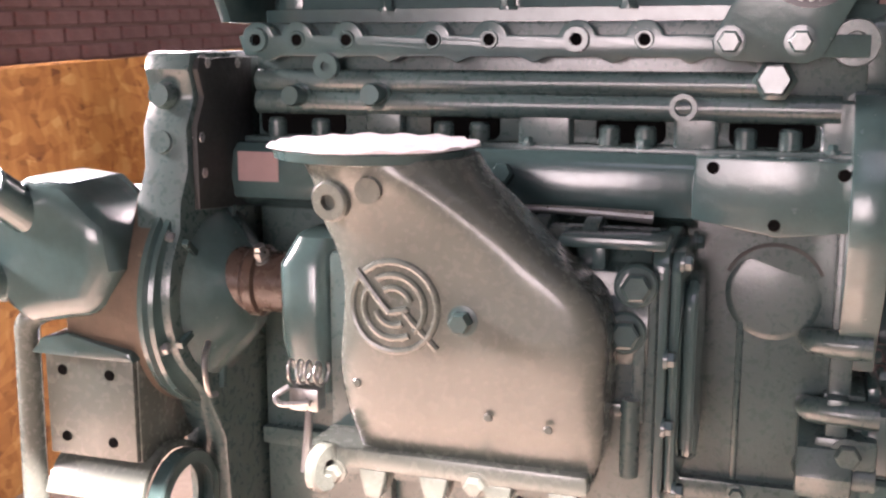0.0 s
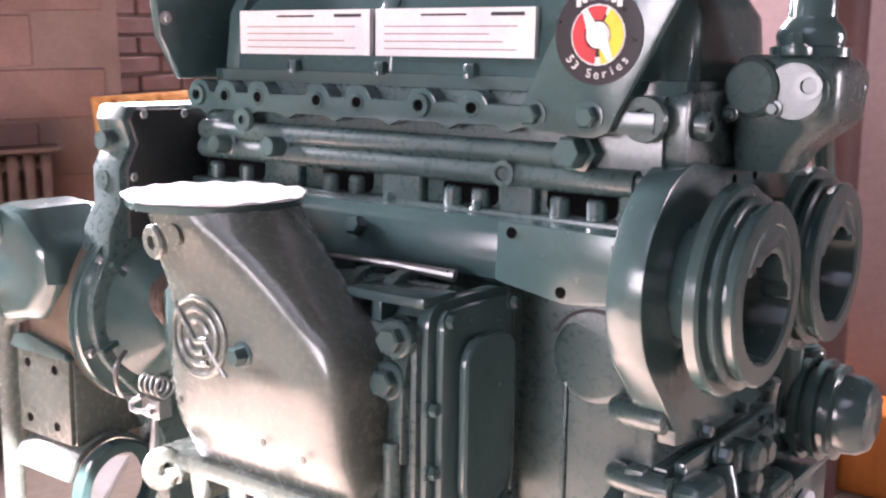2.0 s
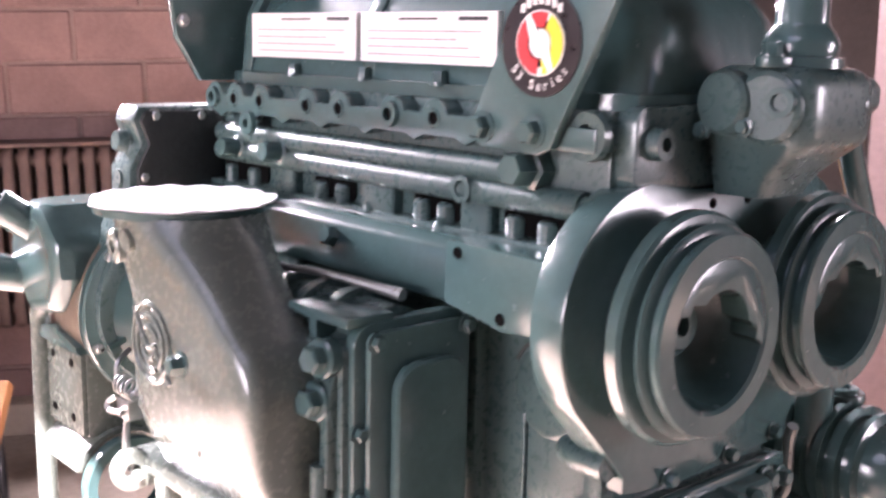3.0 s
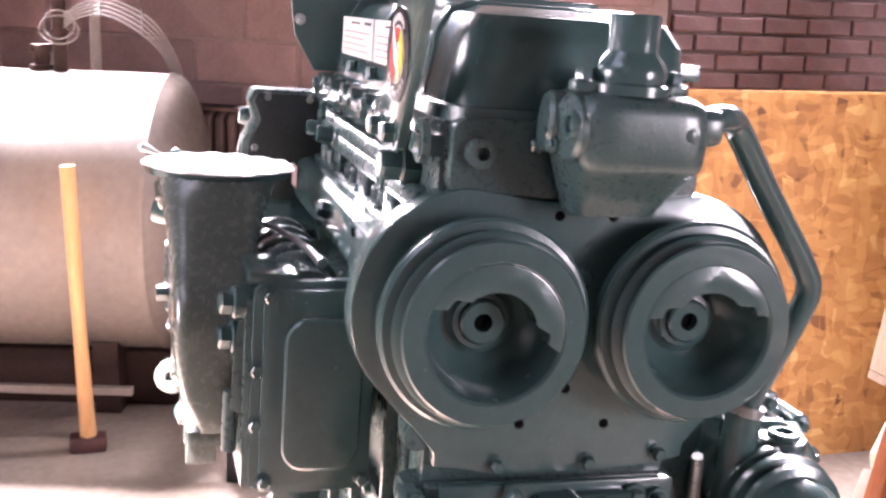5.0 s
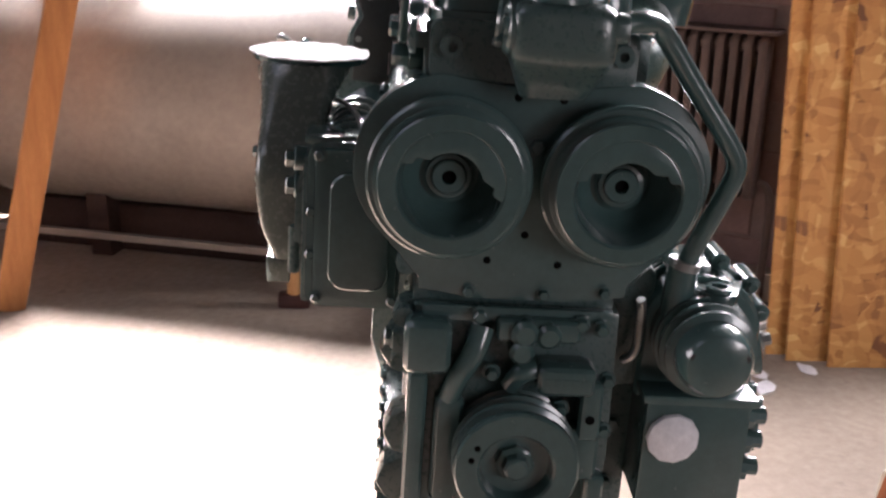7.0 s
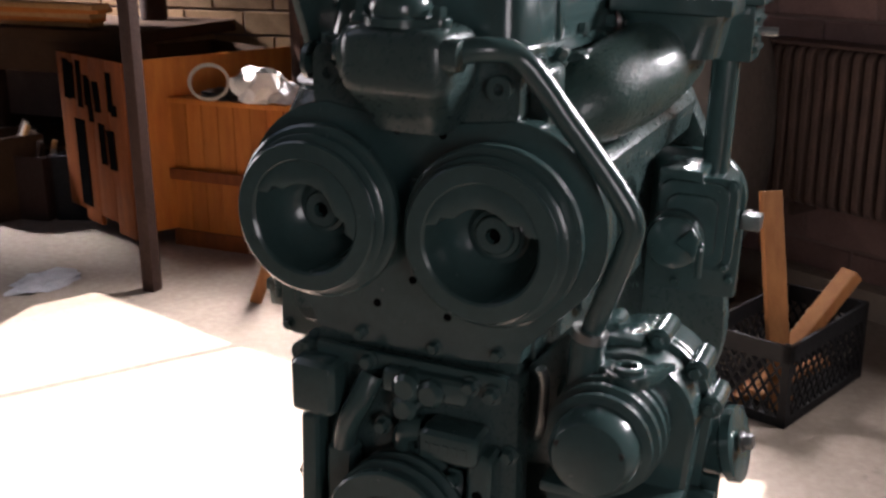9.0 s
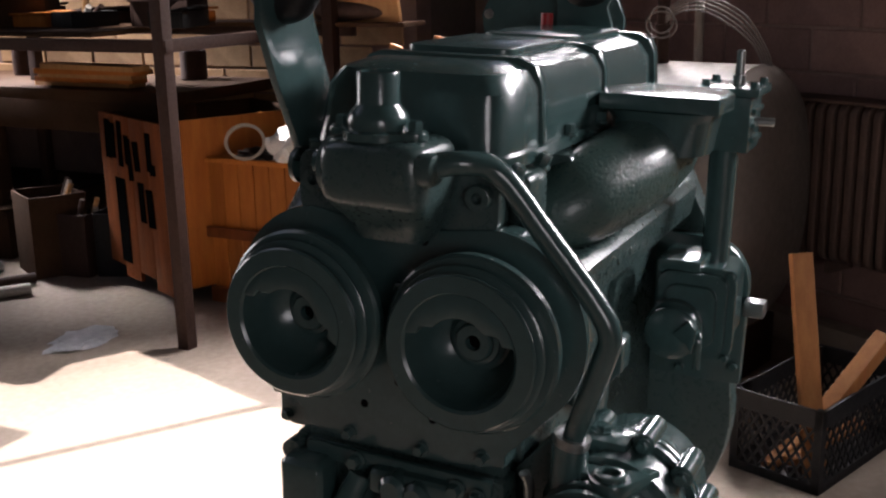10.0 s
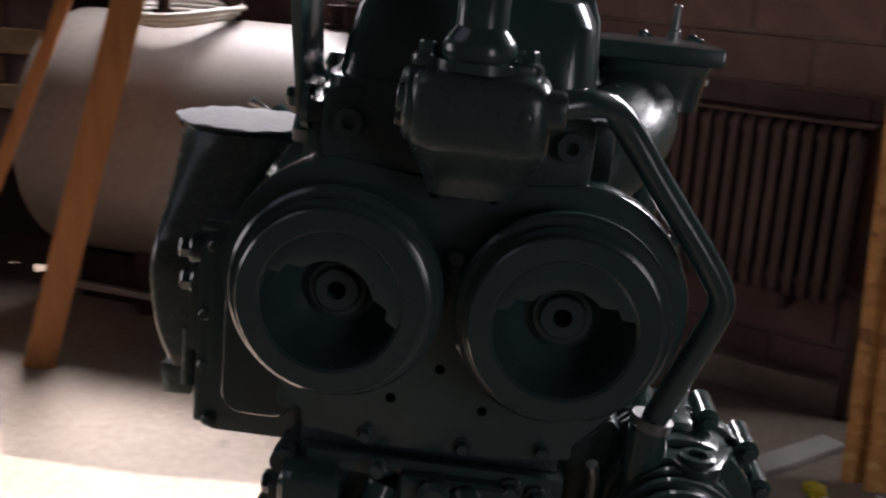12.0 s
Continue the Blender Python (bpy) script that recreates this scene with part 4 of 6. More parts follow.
# dark sheet puts the shade of the housing front into the colour
part("housing_face", prism(bmesh.new(), [(-0.13, 1.506), (-0.232, 1.506), (-0.238, 1.495), (-0.228, 1.468), (-0.243, 1.44), (-0.243, 1.36), (-0.13, 1.35)], "yz", -0.662, -0.654), SHADE_BLACK, fw, "thin dark sheet painting the shade on the front face", 0.002)
for y, z in ((-0.219, 1.501), (-0.235, 1.43), (-0.232, 1.395), (-0.16, 1.5)):
    part("housing_bolt", bolt(bmesh.new(), (-0.66, y, z), (1, 0, 0), 0.006, 0.007), STEEL, fw)
for z in (1.47, 1.425, 1.37, 1.33):
    part("housing_boss", lathe(bmesh.new(), [(0, 0.014), (0.012, 0.011), (0.012, 0)], (-0.688, -0.243, z), (0, -1, 0.1), 18, False), GREEN_CAST, fw)
part("drive_drum", lathe(bmesh.new(), [(0, 0.10), (0.002, 0.110), (0.03, 0.112), (0.085, 0.112), (0.088, 0.108)], (-0.775, -0.192, 1.264), (1, 0, 0), 56), DRUM, fw, "tan-stained drive drum")
part("drive_cover", lathe(bmesh.new(), [(0, 0.116), (0.006, 0.117), (0.009, 0.112), (0.012, 0.116), (0.017, 0.115), (0.02, 0.095), (0.026, 0.088), (0.06, 0.045), (0.066, 0.035)], (-0.688, -0.192, 1.268), (1, 0, 0), 56), GREEN, fw, "round ribbed drive cover")
for a in range(0, 360, 60):
    c, sn = math.cos(radians(a + 20)), math.sin(radians(a + 20))
    rib = prism(bmesh.new(), [(0.036, -0.004), (0.10, -0.003), (0.10, 0.003), (0.036, 0.004)], "yz", -0.66, -0.642)
    turned(rib, Matrix.Translation((-0.012, -0.192, 1.268)) @ pose(0, 0, 0, a + 20, 0, 0))
    part("cover_rib", rib, GREEN, fw)
    part("cover_bolt", bolt(bmesh.new(), (-0.672, -0.192 + 0.106 * c, 1.268 + 0.106 * sn), (1, 0, 0), 0.006, 0.007), STEEL, fw)
part("wire_loop", tube(bmesh.new(), [(-0.635, -0.27, 1.235), (-0.628, -0.29, 1.22), (-0.628, -0.285, 1.19), (-0.635, -0.26, 1.18)], 0.003, 8), STEEL, fw)
# mounting plate with four holes, below the drive cover
mount = part("mounting_box", boxed(-0.803, -0.698, -0.296, -0.20, 1.112, 1.225), GREEN_GREY, engine, "green square mounting pad with four bolt holes", 0.004)
part("pad_top", prism(bmesh.new(), [(-0.815, 1.218), (-0.80, 1.236), (-0.77, 1.242), (-0.70, 1.228), (-0.695, 1.218)], "xz", -0.308, -0.19), GREEN, mount, "", 0.004)
part("pad_plate", boxed(-0.801, -0.700, -0.302, -0.294, 1.115, 1.219), GREEN_GREY, mount, "", 0.002)
for x, z in ((-0.781, 1.203), (-0.727, 1.202), (-0.781, 1.134), (-0.727, 1.133)):
    part("bolt_hole", lathe(bmesh.new(), [(0, 0.0055), (0.0012, 0.005), (0.0012, 0)], (x, -0.302, z), (0, -1, 0), 16, False), HOLE, mount)
# starter opening: a ring with a clear bore
ring = lathe(bmesh.new(), [(0, 0.044), (0, 0.056), (0.002, 0.058), (0.016, 0.058), (0.018, 0.056), (0.018, 0.044)], (-0.69, -0.255, 1.055), (1, 0, 0), 44, False)
sr = part("starter_flange", ring, GREEN, engine, "round starter opening with a bare bore")
part("starter_barrel", prism(bmesh.new(), arc(-0.255, 1.055, 0.066, 20, 160, 14) + arc(-0.255, 1.055, 0.058, 160, 20, 14), "yz", -0.80, -0.69), GREEN_GREY, sr, "", 0.002)
part("flange_lug", prism(bmesh.new(), arc(-0.32, 1.03, 0.016, 60, 300, 10) + [(-0.30, 1.01), (-0.30, 1.05)], "yz", -0.688, -0.674), GREEN, sr, "", 0.002)
# governor elbow with two stubs, and the tall pipe behind it
elbow = part("water_elbow", prism(bmesh.new(), [(-0.730, 1.262), (-0.806, 1.250), (-0.850, 1.280), (-0.866, 1.33), (-0.842, 1.375), (-0.802, 1.394), (-0.757, 1.390), (-0.712, 1.352), (-0.705, 1.308)], "xz", -0.322, -0.205), GREEN, engine, "glossy green water elbow with two open stubs", 0.024, 4)
for p0, p1, r in (((-0.835, -0.29, 1.288), (-0.862, -0.362, 1.302), 0.023), ((-0.800, -0.295, 1.348), (-0.814, -0.348, 1.388), 0.021)):
    d = Vector(p1) - Vector(p0)
    stub = lathe(bmesh.new(), [(0, r), (d.length, r), (d.length + 0.002, r * 0.9), (d.length + 0.002, r * 0.62), (d.length * 0.3, r * 0.6), (d.length * 0.3, 0)], p0, d, 28, False)
    part("stub", stub, GREEN, elbow)
part("stub_lever", tube(bmesh.new(), [(-0.812, -0.344, 1.385), (-0.812, -0.366, 1.396), (-0.812, -0.384, 1.404), (-0.812, -0.388, 1.407)], [0.004, 0.004, 0.008, 0.005], 10, 3), STEEL, elbow, "small steel lever with a round knob")
part("breather_pipe", tube(bmesh.new(), [(-0.80, -0.29, 1.262), (-0.818, -0.30, 1.25), (-0.822, -0.30, 1.22), (-0.824, -0.30, 1.12), (-0.828, -0.298, 1.0), (-0.83, -0.296, 0.9)], 0.0125, 14), GREEN_GREY, engine, "long green breather pipe")

# exhaust side: manifold with a square top flange
secs = [((-0.185, 0.10, 1.455), 0.042), ((-0.215, 0.128, 1.478), 0.054), ((-0.27, 0.15, 1.493), 0.057), ((-0.33, 0.165, 1.505), 0.056), ((-0.40, 0.172, 1.515), 0.052), ((-0.46, 0.165, 1.50), 0.044)]
mani = part("exhaust_manifold", tube(bmesh.new(), [p for p, r in secs], [r for p, r in secs], 28, 6), MANIFOLD, engine, "glossy green exhaust manifold")
part("manifold_riser", loft(bmesh.new(), [(1.52, -0.43, -0.32, 0.125, 0.245, 3), (1.56, -0.435, -0.325, 0.125, 0.25, 4), (1.572, -0.44, -0.32, 0.12, 0.255, 6)], 36), GREEN, mani)
part("manifold_flange", prism(bmesh.new(), [(-0.325, 0.115), (-0.40, 0.105), (-0.455, 0.14), (-0.45, 0.245), (-0.40, 0.265), (-0.325, 0.262)], "xy", 1.572, 1.592), GREEN, mani, "flat square manifold flange", 0.003)
for x in (-0.09, -0.22, -0.35, -0.48):
    part("manifold_clamp", prism(bmesh.new(), round_rect(0.08, 0.13, 1.45, 1.535, 0.01), "yz", x - 0.025, x + 0.025), GREEN_CAST, mani, "", 0.004)
for x in (-0.05, -0.125, -0.29, -0.44):
    part("manifold_bolt", bolt(bmesh.new(), (x, 0.118, 1.535), (0, 0.5, 1), 0.008, 0.014), GREEN, mani)
rail = part("block_rail", prism(bmesh.new(), [(0.11, 1.36), (0.165, 1.375), (0.172, 1.42), (0.16, 1.43), (0.11, 1.43)], "yz", -0.655, -0.06), GREEN_CAST, engine, "raised rail with worn casting marks", 0.003)
for k, w in enumerate((0.01, 0.006, 0.014, 0.01, 0.008, 0.014, 0.01, 0.01, 0.007)):
    part("casting_mark", boxed(-0.13 - 0.024 * k, -0.13 - 0.024 * k + w, 0.166, 0.1702, 1.394 + 0.003 * (k % 2), 1.404 + 0.002 * (k % 3)), GREEN_CAST, rail)
for x in (-0.12, -0.3, -0.45):
    part("port_cover", prism(bmesh.new(), round_rect(x - 0.05, x + 0.05, 1.20, 1.33, 0.02), "xz", 0.117, 0.128), GREEN_CAST, engine, "", 0.003)
# fuel filter group on the exhaust side
pump = part("fuel_pump_body", prism(bmesh.new(), round_rect(0.165, 0.262, 1.215, 1.335, 0.02), "yz", -0.60, -0.475), GREEN, engine, "dark green filter housing", 0.006)
part("pump_rim", prism(bmesh.new(), round_rect(0.16, 0.272, 1.208, 1.342, 0.024), "yz", -0.50, -0.486), GREEN, pump, "", 0.003)
part("pump_panel", prism(bmesh.new(), round_rect(0.178, 0.25, 1.23, 1.318, 0.018), "yz", -0.48, -0.466), GREEN, pump, "", 0.006)
part("pump_cap", lathe(bmesh.new(), [(-0.03, 0.04), (0.012, 0.04), (0.016, 0.037), (0.03, 0.036), (0.034, 0.03), (0.036, 0)], (-0.46, 0.197, 1.258), (1, 0.1, 0), 36, False), GREEN, pump)
part("cap_grip", prism(bmesh.new(), [(0.205, 1.262), (0.226, 1.285), (0.236, 1.272), (0.232, 1.236), (0.224, 1.25)], "yz", -0.435, -0.418), GREEN, pump, "", 0.003)
part("pump_pipe", tube(bmesh.new(), [(-0.46, 0.226, 1.262), (-0.437, 0.236, 1.256), (-0.437, 0.236, 1.232), (-0.44, 0.236, 1.212)], 0.0055, 10), GREEN, pump)
part("pump_shoulder", boxed(-0.56, -0.47, 0.165, 0.225, 1.336, 1.352), GREEN, pump, "", 0.005)
for y, z in ((0.168, 1.334), (0.264, 1.334), (0.264, 1.216), (0.168, 1.216), (0.216, 1.336)):
    part("pump_bolt", bolt(bmesh.new(), (-0.486, y, z), (1, 0, 0), 0.006, 0.007), GREEN, pump)
part("rear_plate", prism(bmesh.new(), [(0.12, 1.12), (0.262, 1.12)] + arc(0.19, 1.275, 0.074, -8, 75, 10) + [(0.12, 1.35)], "yz", -0.658, -0.635), GREEN, pump, "", 0.004)
for y, z in ((0.235, 1.32), (0.252, 1.15), (0.17, 1.135)):
    part("plate_bolt", bolt(bmesh.new(), (-0.635, y, z), (1, 0, 0), 0.007, 0.01), GREEN, pump)
part("steel_plug", boxed(-0.64, -0.61, 0.262, 0.292, 1.238, 1.262), STEEL, pump, "bright steel plug", 0.003)
dip = part("filler_tube", tube(bmesh.new(), [(-0.56, 0.225, 1.32), (-0.56, 0.225, 1.40), (-0.56, 0.225, 1.5)], 0.02, 18), GREEN, engine, "upright dark green tube with a bolted cap")
part("tube_cap", boxed(-0.61, -0.53, 0.195, 0.262, 1.495, 1.572), GREEN, dip, "", 0.005)
part("tube_cap", boxed(-0.62, -0.525, 0.188, 0.272, 1.572, 1.584), GREEN, dip, "", 0.003)
for x, y in ((-0.605, 0.197), (-0.54, 0.197), (-0.605, 0.263), (-0.54, 0.263)):
    part("cap_bolt", bolt(bmesh.new(), (x, y, 1.584), (0, 0, 1), 0.006, 0.008), GREEN, dip)
part("cap_stud", lathe(bmesh.new(), [(0, 0.009), (0.012, 0.009), (0.014, 0.006), (0.045, 0.006), (0.047, 0.004)], (-0.575, 0.235, 1.584), (0, 0, 1), 12), STEEL, dip)
part("cap_stud", cyl(bmesh.new(), (-0.57, 0.258, 1.535), (-0.575, 0.288, 1.535), 0.006), STEEL, dip)
for z in (1.51, 1.53, 1.55):
    part("cap_fin", boxed(-0.60, -0.54, 0.262, 0.267, z, z + 0.006), GREEN, dip)
part("lift_eye", prism(bmesh.new(), arc(-0.02, 1.70, 0.045, -30, 210, 16) + [(-0.06, 1.58), (0.05, 1.58)], "yz", -0.655, -0.64), GREEN, engine, "", 0.003)
part("front_bracket", prism(bmesh.new(), [(0.165, 1.315), (0.20, 1.335), (0.207, 1.33), (0.207, 1.295), (0.186, 1.27), (0.18, 1.19), (0.165, 1.19)], "yz", -0.205, -0.17), GREEN, engine, "upright green bracket arm", 0.003)

# front lower cover, oil pump and crankshaft pulley
bm = bmesh.new()
prism(bm, [(-0.125, 0.86), (-0.135, 1.0), (-0.13, 1.2), (0.125, 1.2), (0.13, 1.0), (0.12, 0.86)], "yz", -0.07, -0.03)
front = part("front_cover", bm, GREEN_CAST, engine, "lumpy green lower front cover", 0.006)
rnd = random.Random(4)
part("cover_lip", boxed(-0.03, -0.018, -0.12, 0.115, 1.185, 1.205), GREEN, front, "", 0.004)
for x1, y0, y1, z0, z1, bev in ((0.012, -0.142, -0.082, 1.122, 1.192, 0.016), (0.016, 0.024, 0.096, 1.103, 1.142, 0.012), (0.006, 0.08, 0.11, 1.038, 1.118, 0.010), (0.004, 0.066, 0.112, 0.98, 1.054, 0.014), (0.000, -0.134, -0.108, 0.9, 1.12, 0.010), (0.002, -0.10, -0.06, 0.94, 1.09, 0.016), (-0.004, 0.10, 0.126, 0.88, 0.985, 0.010), (-0.002, -0.03, 0.075, 1.165, 1.196, 0.010)):
    part("cast_lump", boxed(-0.035, x1, y0, y1, z0, z1), GREEN, front, "", bev, 3)
for pts, r in (([(-0.015, -0.045, 1.18), (-0.004, -0.055, 1.15), (-0.006, -0.072, 1.115), (-0.015, -0.082, 1.08)], 0.015), ([(-0.015, -0.005, 1.105), (-0.005, 0.005, 1.125), (-0.008, 0.022, 1.13)], 0.014)):
    part("cast_channel", tube(bmesh.new(), pts, r, 14, 6), GREEN, front)
for y, z, r in ((0.005, 1.18, 0.019), (0.034, 1.178, 0.018), (0.003, 1.155, 0.017)):
    part("cover_boss", lathe(bmesh.new(), [(-0.02, r), (0.034, r * 0.9), (0.040, r * 0.6), (0.040, 0)], (-0.03, y, z), (1, 0, 0), 20, False), GREEN, front)
part("lug_hole", cyl(bmesh.new(), (0.0055, 0.095, 1.07), (0.0068, 0.095, 1.07), 0.006, None, 14), HOLE, front, "dark lug hole")
for k in range(5):
    part("casting_mark", boxed(0.0155, 0.0172, 0.034 + 0.011 * k, 0.041 + 0.011 * k, 1.118, 1.128), GREEN, front)
for y, z in ((-0.05, 1.196), (0.075, 1.19), (0.1, 1.185), (0.118, 1.11), (0.12, 1.04), (0.118, 0.96), (-0.03, 1.12), (0.06, 1.075)):
    part("cover_bolt", bolt(bmesh.new(), (-0.014 if abs(y) < 0.11 else -0.028, y, z), (1, 0, 0), 0.0085, 0.012), GREEN, front)
cp = part("crank_pulley", lathe(bmesh.new(), [(-0.05, 0.045), (-0.045, 0.076), (-0.04, 0.078), (-0.034, 0.067), (-0.03, 0.067), (-0.024, 0.079), (-0.019, 0.079), (-0.013, 0.067), (-0.009, 0.067), (-0.003, 0.079), (0.002, 0.079), (0.008, 0.067), (0.011, 0.067), (0.017, 0.077), (0.024, 0.077), (0.027, 0.074), (0.027, 0.048), (0.024, 0.045), (0.004, 0.042), (0.002, 0.026), (0.002, 0.0)], (0.02, 0.004, 1.018), (1, 0, 0), 60), GREEN, engine, "four-groove green crankshaft pulley")
part("crank_bolt", lathe(bmesh.new(), [(0, 0.024), (0.008, 0.024), (0.010, 0.021), (0.010, 0.017), (0.022, 0.016), (0.025, 0.012), (0.025, 0)], (0.022, 0.004, 1.018), (1, 0, 0), 8, False), GREEN, cp)
for a in (150, 168):
    part("pulley_hole", cyl(bmesh.new(), (0.0462, 0.004 + 0.057 * math.cos(radians(a)), 1.018 + 0.057 * math.sin(radians(a))), (0.0478, 0.004 + 0.057 * math.cos(radians(a)), 1.018 + 0.057 * math.sin(radians(a))), 0.004, None, 10), HOLE, cp)
for y, z, w in ((-0.14, 1.135, 0.03), (-0.137, 1.02, 0.024), (-0.14, 0.95, 0.028)):
    part("mount_lug", prism(bmesh.new(), [(y - w, z - 0.005), (y - w * 0.6, z + 0.02), (y + 0.03, z + 0.045), (y + 0.03, z - 0.04), (y - w * 0.5, z - 0.03)], "yz", -0.09, -0.04), GREEN_CAST, engine, "", 0.005)

part("side_casting", boxed(-0.32, -0.09, 0.116, 0.172, 0.78, 1.12), GREEN_CAST, engine, "", 0.012)
for z in (0.84, 0.93, 1.02):
    part("casting_bolt", bolt(bmesh.new(), (-0.09, 0.145, z), (1, 0, 0), 0.009, 0.012), GREEN, engine)

# raw water pump with its stepped pulley, and the box below it
outline = [(0.158, 1.075)] + arc(0.235, 1.168, 0.078, 165, -10, 24) + [(0.308, 1.075)]
wp = part("water_pump", prism(bmesh.new(), outline, "yz", -0.19, -0.05), GREEN, engine, "glossy green raw water pump with a bolted seam", 0.014, 3)
big = [(0.152, 1.078)] + arc(0.235, 1.168, 0.086, 166, -10, 24) + [(0.316, 1.078)]
for x in (-0.128, -0.114):
    part("pump_seam", prism(bmesh.new(), big, "yz", x, x + 0.011), GREEN, wp, "", 0.002)
for a in (112, 74, 40, 12):
    cy, cz = 0.235 + 0.088 * math.cos(radians(a)), 1.168 + 0.088 * math.sin(radians(a))
    lug = lathe(bmesh.new(), [(-0.028, 0.010), (-0.026, 0.0125), (0.026, 0.0125), (0.029, 0.010), (0.029, 0.0)], (-0.115, cy, cz), (1, 0, 0), 16, False)
    part("seam_boss", lug, GREEN, wp)
    part("seam_bolt", bolt(bmesh.new(), (-0.086, cy, cz), (1, 0, 0), 0.007, 0.008), GREEN, wp)
part("top_pad", boxed(-0.125, -0.075, 0.19, 0.245, 1.238, 1.254), GREEN, wp, "", 0.006)
part("pad_bolt", bolt(bmesh.new(), (-0.1, 0.21, 1.254), (0, 0, 1), 0.010, 0.008), GREEN, wp)
lug = prism(bmesh.new(), [(-0.07, 0.19), (-0.025, 0.20)] + arc(-0.03, 0.243, 0.024, -80, 80, 8) + [(-0.07, 0.285)], "xy", 1.222, 1.238)
part("filler_lug", lug, GREEN, wp, "", 0.004)
part("outlet_cup", lathe(bmesh.new(), [(0, 0.036), (0.03, 0.04), (0.034, 0.044), (0.044, 0.044), (0.046, 0.038), (0.046, 0)], (-0.165, 0.305, 1.105), (0.1, 1, 0.25), 32, False), GREEN, wp, "round outlet cup")
part("cup_bolt", bolt(bmesh.new(), (-0.15, 0.352, 1.125), (0.1, 1, 0.25), 0.009, 0.012), STEEL, wp)
for k in range(3):
    part("pump_fin", boxed(-0.13 + 0.028 * k, -0.118 + 0.028 * k, 0.305, 0.335, 1.0, 1.09 - 0.006 * k), GREEN, wp, "", 0.003)
pul = [(-0.06, 0.06), (-0.03, 0.062), (-0.028, 0.054), (-0.022, 0.054), (-0.02, 0.062), (-0.012, 0.062), (-0.01, 0.053), (-0.004, 0.053), (-0.002, 0.06), (0.006, 0.06), (0.008, 0.051), (0.014, 0.05), (0.016, 0.056), (0.022, 0.056), (0.025, 0.047), (0.045, 0.045), (0.056, 0.038), (0.06, 0.026), (0.061, 0)]
pulley = part("pump_pulley", lathe(bmesh.new(), pul, (0.0, 0.229, 1.172), (1, 0, 0), 44, False), GREEN, wp, "stepped pump pulley with a domed end")
for a in (20, 160):
    part("pulley_pin", cyl(bmesh.new(), (0.045, 0.229 + 0.034 * math.cos(radians(a)), 1.177 + 0.02 * math.sin(radians(a))), (0.0575, 0.229 + 0.034 * math.cos(radians(a)), 1.177 + 0.02 * math.sin(radians(a))), 0.004, None, 10), BLACK, pulley)
part("filler_boss", lathe(bmesh.new(), [(0, 0.0175), (0.004, 0.017), (0.005, 0.015), (0.005, 0.010), (-0.006, 0.010), (-0.006, 0)], (-0.03, 0.243, 1.238), (0, 0, 1), 26, False), GREEN, wp)
part("pump_web", prism(bmesh.new(), [(0.12, 1.08), (0.175, 1.09), (0.175, 1.24), (0.165, 1.25), (0.12, 1.2)], "yz", -0.13, -0.07), GREEN_CAST, wp, "", 0.004)
jb = part("gear_box", boxed(-0.14, -0.01, 0.168, 0.303, 0.945, 1.1), GREEN, engine, "square green drive box", 0.006)
part("box_rim", boxed(-0.15, -0.005, 0.162, 0.308, 1.09, 1.102), GREEN, jb, "", 0.003)
part("white_cap", lathe(bmesh.new(), [(0, 0.034), (0.006, 0.033), (0.008, 0.03), (0.009, 0.0)], (-0.008, 0.205, 1.044), (1, 0, 0), 11, False), PAPER, jb, "round white tape over an opening")
for z in (1.055, 1.02, 0.98):
    part("side_fitting", lathe(bmesh.new(), [(0, 0.02), (0.018, 0.02), (0.018, 0.013), (0.034, 0.013), (0.036, 0.01), (0.036, 0)], (-0.06, 0.303, z), (0, 1, 0), 10, False), GREEN, jb)
part("box_body", cyl(bmesh.new(), (-0.3, 0.235, 1.0), (-0.14, 0.235, 1.0), 0.06, None, 32), GREEN, jb)
part("box_lever", tube(bmesh.new(), [(-0.05, 0.14, 1.13), (-0.035, 0.15, 1.15), (-0.035, 0.152, 1.2), (-0.03, 0.148, 1.22)], 0.006, 10), STEEL, jb)

# hooks and chain that hold the engine
def lifting_hook(x, y, z, turn):
    h = thing("lifting_hook", (x, y, z), "heavy black iron lifting hook on a chain", "hook", "hooks holding the engine")
    pts = [(0.0, 0, 0.10), (0.0, 0, 0.075), (0.02, 0, 0.06), (0.042, 0, 0.03), (0.042, 0, 0.0), (0.02, 0, -0.032), (-0.012, 0, -0.036), (-0.036, 0, -0.012), (-0.034, 0, 0.012)]
    b = tube(bmesh.new(), pts, [0.012, 0.012, 0.014, 0.018, 0.02, 0.022, 0.02, 0.016, 0.007], 16, 5)
    part("hook_body", turned(b, Matrix.Translation((x, y, z)) @ pose(0, 0, 0, 0, 0, turn)), BLACK, h)
    for k in range(78):
        link = [(0.012 * math.cos(a), 0, 0.02 * math.sin(a)) for a in (2 * math.pi * n / 10 for n in range(11))]
        lb = tube(bmesh.new(), link, 0.004, 6, 2)
        part("chain_link", turned(lb, Matrix.Translation((x, y, z + 0.118 + 0.03 * k)) @ pose(0, 0, 0, 0, 0, turn + 90 * (k % 2))), BLACK, h)
    return h


lifting_hook(-0.05, -0.117, 1.740, 80)
lifting_hook(-0.647, 0.023, 1.734, 80)

# ---- fuel tank ----
PLACE["at"] = Matrix.Translation((-3.62, -0.17, 0)) @ pose(0, 0, 0, 0, 0, -14) @ Matrix.Translation((3.66, 0.17, 0))
tank = thing("fuel_tank", (-3.66, -1.06, 0), "long beige cylindrical tank with rust stains on low supports", "tank")
